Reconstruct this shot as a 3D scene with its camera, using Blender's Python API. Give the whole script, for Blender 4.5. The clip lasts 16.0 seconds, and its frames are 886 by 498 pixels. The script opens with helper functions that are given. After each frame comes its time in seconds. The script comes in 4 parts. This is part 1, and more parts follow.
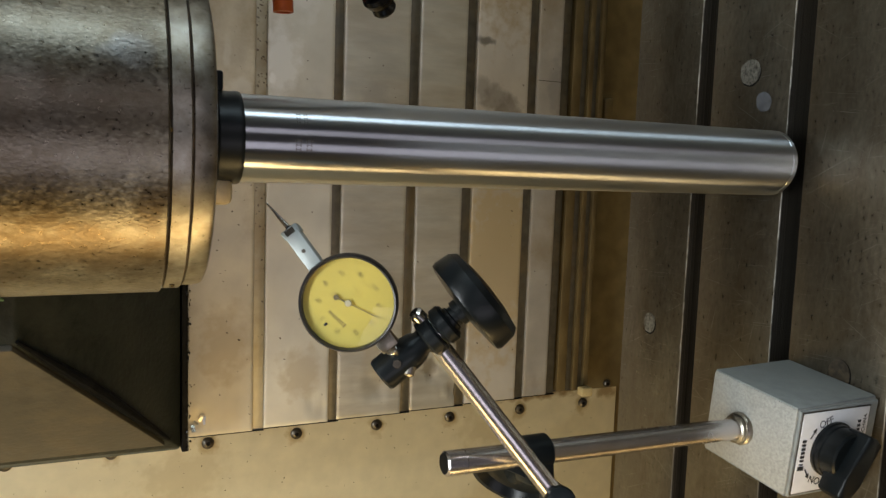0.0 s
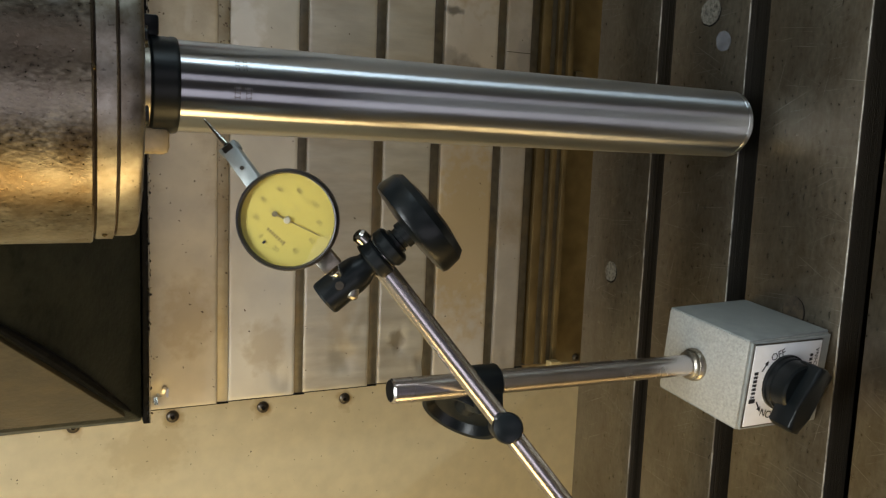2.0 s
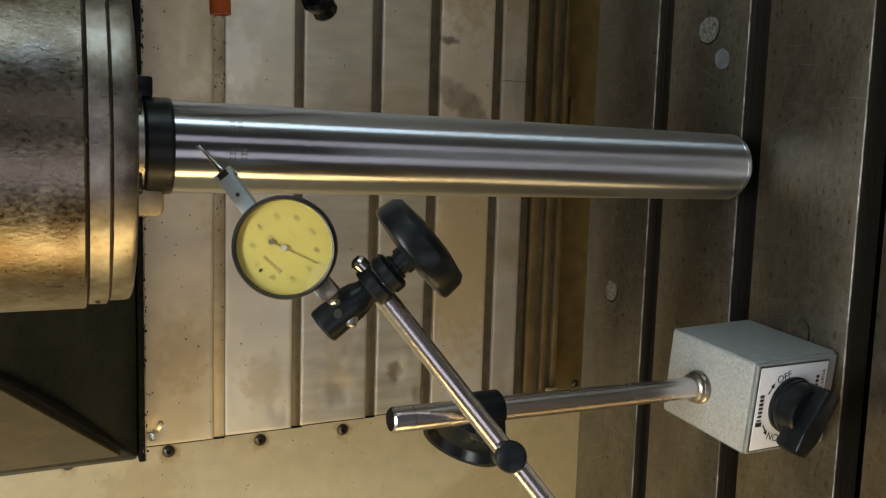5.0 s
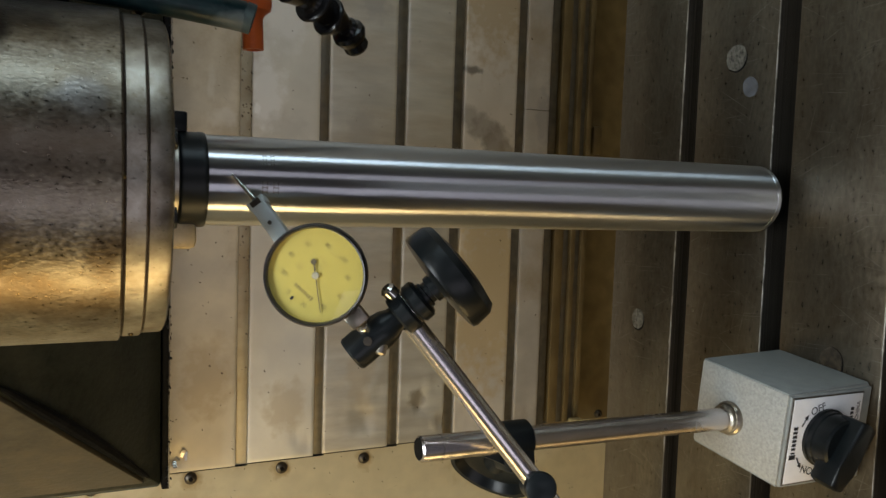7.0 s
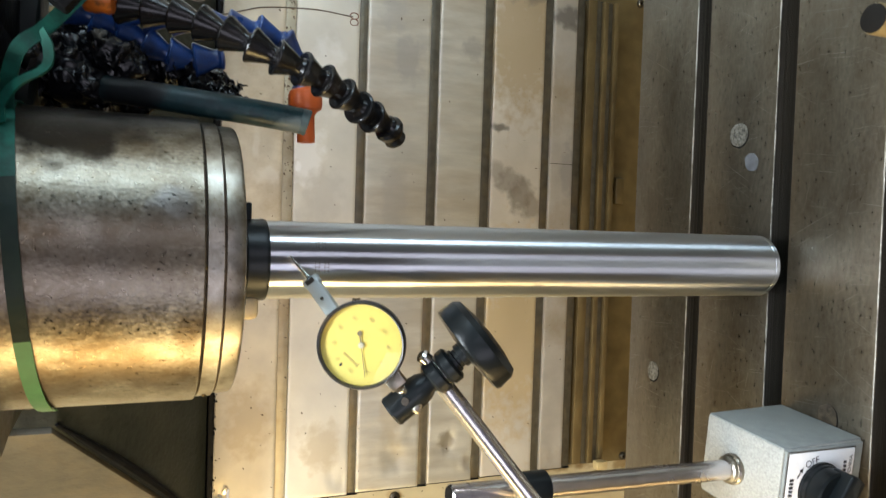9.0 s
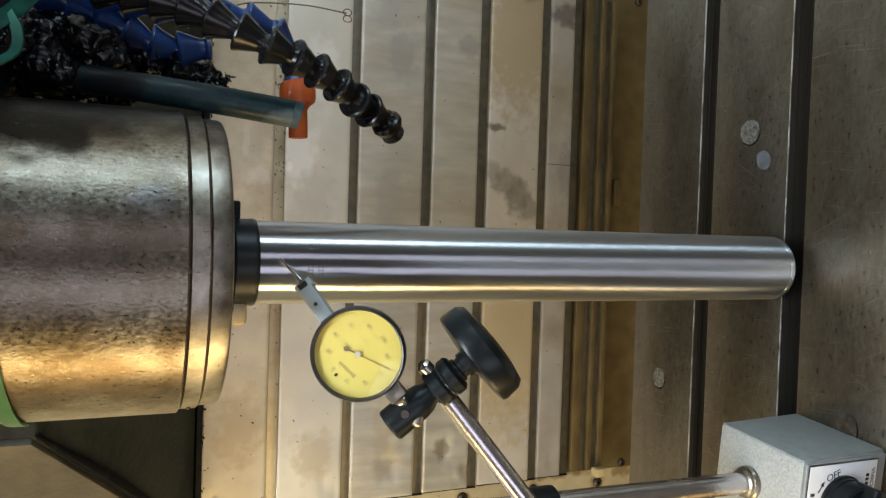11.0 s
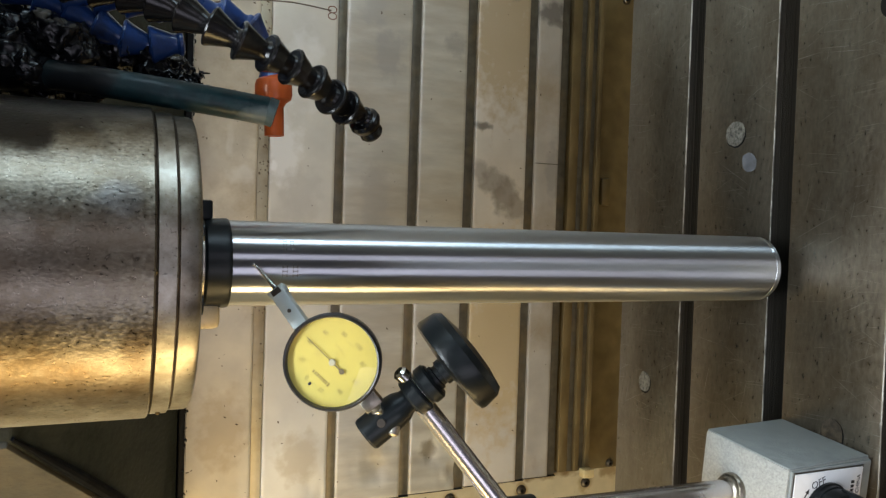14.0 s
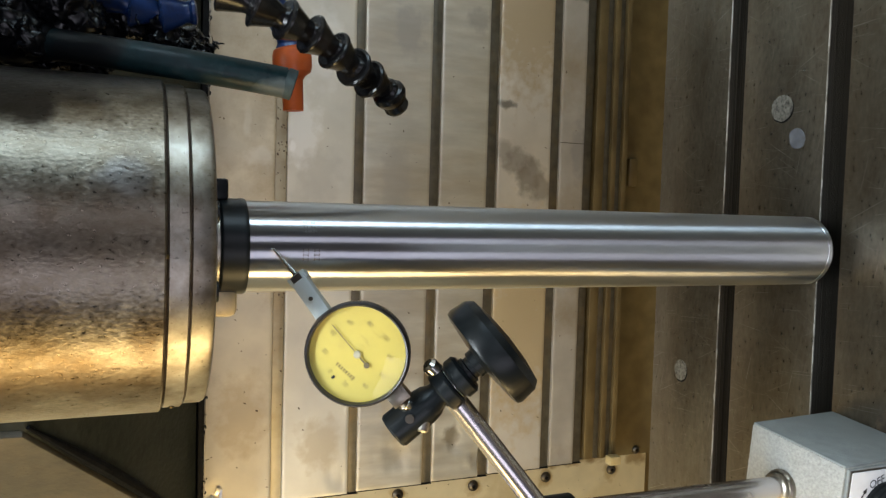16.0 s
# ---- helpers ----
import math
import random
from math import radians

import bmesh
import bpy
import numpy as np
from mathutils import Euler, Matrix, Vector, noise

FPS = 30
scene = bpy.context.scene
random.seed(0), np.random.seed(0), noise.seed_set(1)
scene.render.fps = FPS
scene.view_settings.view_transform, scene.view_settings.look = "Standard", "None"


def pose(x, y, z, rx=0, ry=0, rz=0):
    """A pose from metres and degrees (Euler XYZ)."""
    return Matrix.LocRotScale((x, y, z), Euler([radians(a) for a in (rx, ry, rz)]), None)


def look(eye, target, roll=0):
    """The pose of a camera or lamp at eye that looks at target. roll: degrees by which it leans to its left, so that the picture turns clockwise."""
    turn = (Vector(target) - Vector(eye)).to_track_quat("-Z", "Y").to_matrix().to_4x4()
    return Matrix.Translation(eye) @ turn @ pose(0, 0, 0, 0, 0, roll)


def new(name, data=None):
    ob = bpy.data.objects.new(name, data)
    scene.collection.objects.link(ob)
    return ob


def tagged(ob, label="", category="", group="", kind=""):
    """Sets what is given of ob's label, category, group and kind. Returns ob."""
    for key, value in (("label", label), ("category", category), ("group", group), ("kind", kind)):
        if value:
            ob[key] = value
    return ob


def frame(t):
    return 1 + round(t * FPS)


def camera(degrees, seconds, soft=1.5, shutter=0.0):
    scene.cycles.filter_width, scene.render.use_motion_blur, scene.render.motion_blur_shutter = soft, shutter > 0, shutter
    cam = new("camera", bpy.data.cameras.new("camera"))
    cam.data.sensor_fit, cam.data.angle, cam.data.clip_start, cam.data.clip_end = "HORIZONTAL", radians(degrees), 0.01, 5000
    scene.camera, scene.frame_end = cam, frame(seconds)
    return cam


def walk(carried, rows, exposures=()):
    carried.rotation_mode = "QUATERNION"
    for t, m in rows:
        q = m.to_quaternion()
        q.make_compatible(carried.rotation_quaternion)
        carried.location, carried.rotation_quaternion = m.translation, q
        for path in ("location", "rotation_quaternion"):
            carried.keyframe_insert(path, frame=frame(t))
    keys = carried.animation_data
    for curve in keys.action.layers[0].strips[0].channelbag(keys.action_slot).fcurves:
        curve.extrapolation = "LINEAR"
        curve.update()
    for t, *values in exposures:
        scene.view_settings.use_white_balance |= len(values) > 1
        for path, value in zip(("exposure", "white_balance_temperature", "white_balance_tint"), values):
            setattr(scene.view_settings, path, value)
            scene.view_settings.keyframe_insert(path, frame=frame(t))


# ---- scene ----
cam = camera(59.65, 16.0, soft=1.3, shutter=0.5)
PATH = [
    (0, (-0.0106, -0.3609, 0.3933), (-0.0519, 0.0021, 0.2306), -90.65),
    (0.5, (-0.0126, -0.3610, 0.3864), (-0.0566, 0.0005, 0.2210), -90.69),
    (1, (-0.0193, -0.3607, 0.3836), (-0.0659, -0.0007, 0.2157), -90.85),
    (1.5, (-0.0254, -0.3616, 0.3779), (-0.0741, -0.0028, 0.2081), -91.01),
    (2, (-0.0244, -0.3637, 0.3763), (-0.0739, -0.0059, 0.2045), -91.13),
    (2.5, (-0.0243, -0.3626, 0.3720), (-0.0735, -0.0053, 0.1991), -91.23),
    (3, (-0.0176, -0.3617, 0.3737), (-0.0652, -0.0042, 0.2008), -91.26),
    (3.5, (-0.0104, -0.3573, 0.3768), (-0.0558, 0.0006, 0.2040), -91.16),
    (4, (-0.0093, -0.3592, 0.3743), (-0.0534, -0.0014, 0.2012), -91.15),
    (6.5, (0.0012, -0.3523, 0.3762), (-0.0346, 0.0081, 0.2063), -90.76),
    (7, (-0.0016, -0.3547, 0.3789), (-0.0313, 0.0087, 0.2143), -90.05),
    (7.5, (0.0283, -0.3750, 0.4105), (0.0083, -0.0074, 0.2540), -89.32),
    (8, (0.0814, -0.4003, 0.4191), (0.0672, -0.0290, 0.2709), -89.33),
    (8.5, (0.0668, -0.3965, 0.4233), (0.0542, -0.0250, 0.2757), -89.06),
    (9, (0.0213, -0.3999, 0.3996), (0.0082, -0.0297, 0.2487), -88.92),
    (9.5, (0.0144, -0.3856, 0.3981), (0.0020, -0.0167, 0.2439), -88.64),
    (12, (0.0224, -0.3738, 0.3906), (0.0115, -0.0054, 0.2351), -89.01),
    (12.5, (0.0223, -0.3725, 0.3887), (0.0113, -0.0046, 0.2322), -88.98),
    (13, (0.0204, -0.3715, 0.3884), (0.0093, -0.0039, 0.2311), -88.95),
    (13.5, (0.0191, -0.3709, 0.3873), (0.0072, -0.0037, 0.2290), -88.96),
    (14, (0.0202, -0.3704, 0.3859), (0.0086, -0.0035, 0.2270), -88.90),
    (14.5, (0.0190, -0.3684, 0.3865), (0.0068, -0.0013, 0.2282), -88.92),
    (15, (0.0186, -0.3664, 0.3874), (0.0049, 0.0016, 0.2313), -88.99),
    (15.5, (0.0175, -0.3596, 0.3880), (0.0012, 0.0096, 0.2350), -89.20),
    (16, (0.0187, -0.3449, 0.3813), (-0.0020, 0.0252, 0.2310), -89.60),
]
TABLE_SHIFT = [(0, -0.0000), (0.5, 0.0065), (1, 0.0099), (1.5, 0.0116), (2, 0.0137), (2.5, 0.0168), (3, 0.0190), (3.5, 0.0224), (4, 0.0246), (6.5, 0.0323), (7, 0.0311), (7.5, 0.0301), (8, 0.0299), (8.5, 0.0303), (9, 0.0313), (9.5, 0.0314), (12, 0.0306), (12.5, 0.0300), (13, 0.0298), (13.5, 0.0296), (14, 0.0292), (14.5, 0.0292), (15, 0.0290), (15.5, 0.0285), (16, 0.0286)]
EXPOSURES = [(0, -0.59, 6560, 10), (3.5, -0.67, 6520, 10), (6.5, -0.77, 6500, 10), (7.0, -0.78, 6460, 10), (7.5, -0.72, 6300, 10), (8.0, 0.15, 6000, 9), (8.5, 0.61, 5980, 9), (9.0, 0.52, 6200, 10), (9.5, 0.22, 6250, 10), (12.0, 0.02, 6180, 10), (16, 0.01, 6220, 10)]

walk(cam, [(t, look(eye, target, roll)) for t, eye, target, roll in PATH], exposures=EXPOSURES)

# ---- light ----
world = bpy.data.worlds.new("workshop_air")
world.use_nodes = True
scene.world = world
world.node_tree.nodes["Background"].inputs[0].default_value = (0.62, 0.72, 0.85, 1)
world.node_tree.nodes["Background"].inputs[1].default_value = 0.09


def area_lamp(name, eye, target, sx, sy, power, colour):
    data = bpy.data.lights.new(name, "AREA")
    data.shape, data.size, data.size_y, data.energy, data.color = "RECTANGLE", sx, sy, power, colour
    ob = new(name, data)
    ob.matrix_world = look(eye, target)
    return ob


area_lamp("warm_side_lamp", (-0.98, -0.33, 0.35), (0.0, 0.0, 0.30), 0.24, 1.00, 10.2, (1.0, 0.69, 0.28))
area_lamp("cool_side_lamp", (0.98, -0.46, 0.45), (0.0, 0.0, 0.30), 0.20, 1.00, 4.8, (0.68, 0.88, 1.0))
area_lamp("overhead_lamp", (-0.10, -0.45, 1.29), (0.0, 0.48, 0.24), 0.8, 0.22, 20.0, (0.91, 0.975, 1.0))
# Two unseen light panels added in front, for the pale bands in the bar.
area_lamp("front_light_panel", (-1.5, -4.7, 0.7), (0.0, 0.0, 0.4), 1.5, 3.2, 32.0, (0.93, 0.89, 1.0))
area_lamp("front_light_panel", (1.8, -4.7, 0.7), (0.0, 0.0, 0.4), 1.1, 3.2, 20.0, (0.93, 0.90, 1.0))


# ---- materials ----
def material(name, colour, rough=0.5, metal=0.0, vary=0.25, scale=40.0, stain=None, stain_amount=0.0, stain_scale=6.0,
             bump=0.1, bump_scale=200.0, stretch=(1, 1, 1), spec=0.5, coat=0.0, rough_vary=0.15, glow=0.0, random=0.0,
             stain_edge=(0.5, 0.68), stain_rough=0.65, turned=0.0, blots=(), scratches=0.0, pits=0.0, pit_scale=230):
    m = bpy.data.materials.new(name)
    m.use_nodes = True
    nt = m.node_tree
    n, l = nt.nodes, nt.links
    b = n["Principled BSDF"]
    b.inputs["Roughness"].default_value = rough
    b.inputs["Metallic"].default_value = metal
    b.inputs["Specular IOR Level"].default_value = spec
    b.inputs["Coat Weight"].default_value = coat
    co = n.new("ShaderNodeTexCoord")
    mp = n.new("ShaderNodeMapping")
    mp.inputs["Scale"].default_value = stretch
    l.new(co.outputs["Object"], mp.inputs["Vector"])
    fine = n.new("ShaderNodeTexNoise")
    fine.inputs["Scale"].default_value, fine.inputs["Detail"].default_value = scale, 6
    l.new(mp.outputs[0], fine.inputs["Vector"])
    ramp = n.new("ShaderNodeMapRange")
    ramp.inputs["From Min"].default_value, ramp.inputs["From Max"].default_value = 0.3, 0.7
    ramp.inputs["To Min"].default_value, ramp.inputs["To Max"].default_value = 1 - vary, 1 + vary * 0.6
    l.new(fine.outputs["Fac"], ramp.inputs["Value"])
    mul = n.new("ShaderNodeVectorMath")
    mul.operation = "SCALE"
    mul.inputs[0].default_value = colour
    l.new(ramp.outputs[0], mul.inputs["Scale"])
    out = mul.outputs[0]
    if random:
        info = n.new("ShaderNodeObjectInfo")
        rr = n.new("ShaderNodeMapRange")
        rr.inputs["To Min"].default_value, rr.inputs["To Max"].default_value = 1 - random, 1 + random
        l.new(info.outputs["Random"], rr.inputs["Value"])
        m2 = n.new("ShaderNodeVectorMath")
        m2.operation = "SCALE"
        l.new(out, m2.inputs[0])
        l.new(rr.outputs[0], m2.inputs["Scale"])
        out = m2.outputs[0]
    if stain:
        big = n.new("ShaderNodeTexNoise")
        big.inputs["Scale"].default_value, big.inputs["Detail"].default_value = stain_scale, 8
        big.inputs["Roughness"].default_value = stain_rough
        l.new(mp.outputs[0], big.inputs["Vector"])
        edge = n.new("ShaderNodeMapRange")
        edge.inputs["From Min"].default_value, edge.inputs["From Max"].default_value = stain_edge
        edge.inputs["To Max"].default_value = stain_amount
        l.new(big.outputs["Fac"], edge.inputs["Value"])
        mix = n.new("ShaderNodeMix")
        mix.data_type = "RGBA"
        mix.inputs["B"].default_value = (*stain, 1)
        l.new(edge.outputs[0], mix.inputs["Factor"])
        l.new(out, mix.inputs["A"])
        out = mix.outputs["Result"]
    for centre, size, tone, amount in blots:
        # a ragged-edged blot of colour at one place, for stains and painted light
        off, fit_in, wob, mixv, far = (n.new("ShaderNodeVectorMath") for _ in range(5))
        off.operation, fit_in.operation, wob.operation, mixv.operation, far.operation = "SUBTRACT", "DIVIDE", "SCALE", "ADD", "LENGTH"
        off.inputs[1].default_value, fit_in.inputs[1].default_value = centre, size
        l.new(co.outputs["Object"], off.inputs[0])
        l.new(off.outputs[0], fit_in.inputs[0])
        ragged = n.new("ShaderNodeTexNoise")
        ragged.inputs["Scale"].default_value, ragged.inputs["Detail"].default_value = 70, 7
        l.new(co.outputs["Object"], ragged.inputs["Vector"])
        centred = n.new("ShaderNodeVectorMath")
        centred.operation = "SUBTRACT"
        centred.inputs[1].default_value = (0.5, 0.5, 0.5)
        l.new(ragged.outputs["Color"], centred.inputs[0])
        l.new(centred.outputs[0], wob.inputs[0])
        wob.inputs["Scale"].default_value = 1.6
        l.new(fit_in.outputs[0], mixv.inputs[0])
        l.new(wob.outputs[0], mixv.inputs[1])
        l.new(mixv.outputs[0], far.inputs[0])
        fade = n.new("ShaderNodeMapRange")
        fade.inputs["From Min"].default_value, fade.inputs["From Max"].default_value = 1.05, 0.55
        fade.inputs["To Max"].default_value = amount
        l.new(far.outputs["Value"], fade.inputs["Value"])
        mix = n.new("ShaderNodeMix")
        mix.data_type = "RGBA"
        mix.inputs["B"].default_value = (*tone, 1)
        l.new(fade.outputs[0], mix.inputs["Factor"])
        l.new(out, mix.inputs["A"])
        out = mix.outputs["Result"]
    if scratches:
        for angle, seed, size, thin in ((86, 0.0, 22, 60), (97, 3.0, 16, 90), (62, 7.0, 20, 70), (84, 11.0, 34, 60), (12, 5.0, 22, 80), (120, 17.0, 14, 110)):
            turn, line, pick = n.new("ShaderNodeMapping"), n.new("ShaderNodeTexNoise"), n.new("ShaderNodeMapRange")
            slide = n.new("ShaderNodeMapping")
            slide.inputs["Rotation"].default_value = (0, 0, radians(angle))
            turn.inputs["Location"].default_value, turn.inputs["Scale"].default_value = (seed, seed, 0), (1.0, thin, 1.0)
            l.new(co.outputs["Object"], slide.inputs["Vector"])
            l.new(slide.outputs[0], turn.inputs["Vector"])
            line.inputs["Scale"].default_value, line.inputs["Detail"].default_value = size, 2
            l.new(turn.outputs[0], line.inputs["Vector"])
            pick.inputs["From Min"].default_value, pick.inputs["From Max"].default_value = 0.68, 0.78
            pick.inputs["To Max"].default_value = scratches
            l.new(line.outputs["Fac"], pick.inputs["Value"])
            mix = n.new("ShaderNodeMix")
            mix.data_type = "RGBA"
            mix.inputs["B"].default_value = (0.5, 0.48, 0.44, 1)
            l.new(pick.outputs[0], mix.inputs["Factor"])
            l.new(out, mix.inputs["A"])
            out = mix.outputs["Result"]
    if pits:
        # small dark pits and dried specks
        speck, pick = n.new("ShaderNodeTexNoise"), n.new("ShaderNodeMapRange")
        speck.inputs["Scale"].default_value, speck.inputs["Detail"].default_value = pit_scale, 3
        l.new(co.outputs["Object"], speck.inputs["Vector"])
        pick.inputs["From Min"].default_value, pick.inputs["From Max"].default_value = 0.66, 0.70
        pick.inputs["To Max"].default_value = pits
        l.new(speck.outputs["Fac"], pick.inputs["Value"])
        mix = n.new("ShaderNodeMix")
        mix.data_type = "RGBA"
        mix.inputs["B"].default_value = (0.030, 0.024, 0.018, 1)
        l.new(pick.outputs[0], mix.inputs["Factor"])
        l.new(out, mix.inputs["A"])
        out = mix.outputs["Result"]
    l.new(out, b.inputs["Base Color"])
    rv = n.new("ShaderNodeMapRange")
    rv.inputs["From Min"].default_value, rv.inputs["From Max"].default_value = 0.3, 0.7
    rv.inputs["To Min"].default_value, rv.inputs["To Max"].default_value = max(0.02, rough * (1 - rough_vary)), min(1, rough * (1 + rough_vary))
    l.new(fine.outputs["Fac"], rv.inputs["Value"])
    l.new(rv.outputs[0], b.inputs["Roughness"])
    if bump:
        rough_noise = n.new("ShaderNodeTexNoise")
        rough_noise.inputs["Scale"].default_value, rough_noise.inputs["Detail"].default_value = bump_scale, 4
        l.new(mp.outputs[0], rough_noise.inputs["Vector"])
        bp = n.new("ShaderNodeBump")
        bp.inputs["Strength"].default_value, bp.inputs["Distance"].default_value = bump, 0.001
        l.new(rough_noise.outputs["Fac"], bp.inputs["Height"])
        l.new(bp.outputs[0], b.inputs["Normal"])
    if turned:
        b.inputs["Anisotropic"].default_value, b.inputs["Anisotropic Rotation"].default_value = turned, 0.25
        tan = n.new("ShaderNodeTangent")
        tan.direction_type, tan.axis = "RADIAL", "Z"
        l.new(tan.outputs[0], b.inputs["Tangent"])
    if glow:
        b.inputs["Emission Color"].default_value = (*colour, 1)
        b.inputs["Emission Strength"].default_value = glow
    return m


IRON = material("ground_cast_iron", (0.184, 0.160, 0.122), 0.33, 0.85, 0.20, 420, (0.080, 0.060, 0.036), 0.75, 30, 0.06, 1300, (0.45, 1, 1), rough_vary=0.2, stain_edge=(0.38, 0.70), stain_rough=0.75, scratches=0.40, pits=0.2, pit_scale=620)
SLOT = material("dark_slot_iron", (0.044, 0.038, 0.030), 0.42, 0.2, 0.9, 60, bump=0.7, bump_scale=60, stretch=(0.02, 1, 28), spec=0.3)
# Near-black colour paints the shade in slot bottoms, gaps and bores.
RECESS_SHADE = material("black_recess_shade", (0.010, 0.009, 0.008), 0.7, 0.0, 0.3, 60, bump=0.1, spec=0.1)
# Bright edge colour: scraped wear, and on slots the bevel's glint too.
EDGE = material("bright_edge_glint_and_wear", (0.50, 0.475, 0.42), 0.4, 0.3, 0.5, 90, (0.10, 0.09, 0.07), 0.9, 45, bump=0.1, stain_edge=(0.42, 0.54))
SPOT = material("patched_iron", (0.150, 0.142, 0.122), 0.42, 0.6, 0.7, 520, (0.26, 0.25, 0.21), 0.8, 300, 0.9, 420, stain_edge=(0.46, 0.60))
RUSTY_PLUG = material("rusted_plug_iron", (0.050, 0.038, 0.024), 0.6, 0.3, 0.6, 300, (0.10, 0.075, 0.045), 0.7, 160, 0.6, 420)
PALE_SPOT = material("pale_stain", (0.135, 0.14, 0.155), 0.5, 0.4, 0.3, 120, (0.10, 0.095, 0.085), 0.7, 90, 0.1)
CHROME = material("ground_test_bar_steel", (0.51, 0.525, 0.56), 0.29, 1.0, 0.03, 30, bump=0.0, stretch=(12, 12, 1), turned=1.0, rough_vary=0.05)
ROD_STEEL = material("satin_rod_steel", (0.66, 0.63, 0.64), 0.25, 1.0, 0.06, 60, bump=0.04)
ETCH = material("faint_etching", (0.30, 0.29, 0.29), 0.5, 0.8, 0.3, 900, bump=0.0)
STEEL = material("polished_steel", (0.66, 0.65, 0.63), 0.18, 1.0, 0.06, 50, bump=0.03)
# First five blots paint the hoses' shadow and reflection; the brown ones are stains.
SPINDLE = material("worn_spindle_steel_hose_shade", (0.315, 0.285, 0.230), 0.37, 0.95, 0.42, 640, (0.110, 0.080, 0.046), 0.92, 34, 0.14, 700, (1, 1, 0.75), rough_vary=0.3, turned=0.4, stain_edge=(0.41, 0.64), stain_rough=0.72, pits=0.38, pit_scale=760,
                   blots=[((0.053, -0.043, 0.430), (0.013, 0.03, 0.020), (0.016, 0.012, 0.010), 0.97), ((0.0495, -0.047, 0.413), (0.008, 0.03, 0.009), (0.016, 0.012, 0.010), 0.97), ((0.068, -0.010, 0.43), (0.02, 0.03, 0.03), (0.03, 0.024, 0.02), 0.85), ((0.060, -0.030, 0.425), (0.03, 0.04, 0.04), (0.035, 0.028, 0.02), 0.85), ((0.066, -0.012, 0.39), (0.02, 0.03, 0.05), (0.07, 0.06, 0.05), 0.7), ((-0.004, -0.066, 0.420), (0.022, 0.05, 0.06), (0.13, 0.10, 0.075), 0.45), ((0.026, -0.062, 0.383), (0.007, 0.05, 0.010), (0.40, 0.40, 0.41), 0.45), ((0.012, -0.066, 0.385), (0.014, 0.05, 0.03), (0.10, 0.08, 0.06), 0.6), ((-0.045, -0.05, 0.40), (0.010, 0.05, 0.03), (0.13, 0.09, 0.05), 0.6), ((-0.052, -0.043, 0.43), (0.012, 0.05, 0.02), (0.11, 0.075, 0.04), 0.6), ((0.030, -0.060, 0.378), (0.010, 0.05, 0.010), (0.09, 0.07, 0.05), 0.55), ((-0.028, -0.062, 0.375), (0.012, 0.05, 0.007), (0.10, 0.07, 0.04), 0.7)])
# Brown boss iron, its colour darkened for the manifold's shade.
BOSS = material("shade_darkened_boss_iron", (0.045, 0.038, 0.028), 0.45, 0.7, 0.5, 260, (0.016, 0.014, 0.011), 0.8, 30, 0.3, 420)
# Key steel coloured gold to carry the warm lamp's reflection.
SATIN_KEY = material("warm_tinted_key_steel", (0.70, 0.58, 0.36), 0.42, 0.5, 0.15, 200, (0.30, 0.21, 0.11), 0.5, 160, bump=0.05)
NOSE = material("spindle_nose_steel", (0.42, 0.395, 0.345), 0.36, 1.0, 0.28, 120, (0.125, 0.090, 0.052), 0.85, 42, 0.10, 400, stain_edge=(0.42, 0.68), pits=0.5, pit_scale=700)
GROOVE = material("rusty_groove", (0.10, 0.065, 0.04), 0.7, 0.2, 0.4, 120, bump=0.2)
BLACK = material("black_oxide", (0.009, 0.012, 0.0135), 0.34, 0.1, 0.3, 80, bump=0.05, spec=0.3)
PLASTIC = material("black_plastic", (0.005, 0.007, 0.008), 0.33, 0.0, 0.25, 120, bump=0.06, bump_scale=700, spec=0.3)
COVER = material("way_cover_steel", (0.66, 0.645, 0.575), 0.36, 0.55, 0.16, 60, (0.40, 0.32, 0.20), 0.75, 11, 0.05, 300, (1.3, 1, 0.3), random=0.06, stain_edge=(0.42, 0.75),
                 blots=[((0.2275, 0.53, 0.076), (0.034, 1, 0.022), (0.40, 0.39, 0.37), 0.55), ((0.285, 0.53, 0.095), (0.03, 1, 0.020), (0.44, 0.43, 0.41), 0.45), ((0.340, 0.53, 0.001), (0.014, 1, 0.026), (0.22, 0.21, 0.19), 0.7), ((0.250, 0.53, -0.012), (0.016, 1, 0.016), (0.34, 0.33, 0.31), 0.5), ((0.05, 0.53, 0.09), (0.05, 1, 0.02), (0.47, 0.45, 0.41), 0.5), ((-0.265, 0.53, 0.008), (0.018, 1, 0.012), (0.20, 0.16, 0.10), 0.6), ((-0.22, 0.53, 0.085), (0.06, 1, 0.02), (0.50, 0.42, 0.28), 0.45)])
# Pale and grey blots paint glints and dull reflections; the brown one is a stain.
COVER_GLINTS = material("glint_painted_way_cover_steel", (0.67, 0.655, 0.59), 0.46, 0.45, 0.10, 24, (0.50, 0.44, 0.33), 0.4, 3.6, 0.05, 300, stain_edge=(0.45, 0.75),
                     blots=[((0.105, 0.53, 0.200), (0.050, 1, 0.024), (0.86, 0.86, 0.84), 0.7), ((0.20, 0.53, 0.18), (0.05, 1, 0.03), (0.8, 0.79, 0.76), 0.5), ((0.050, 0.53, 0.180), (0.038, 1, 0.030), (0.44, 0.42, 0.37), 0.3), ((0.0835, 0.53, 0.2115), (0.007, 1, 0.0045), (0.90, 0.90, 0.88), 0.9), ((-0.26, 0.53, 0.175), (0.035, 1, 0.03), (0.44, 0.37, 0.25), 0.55)])
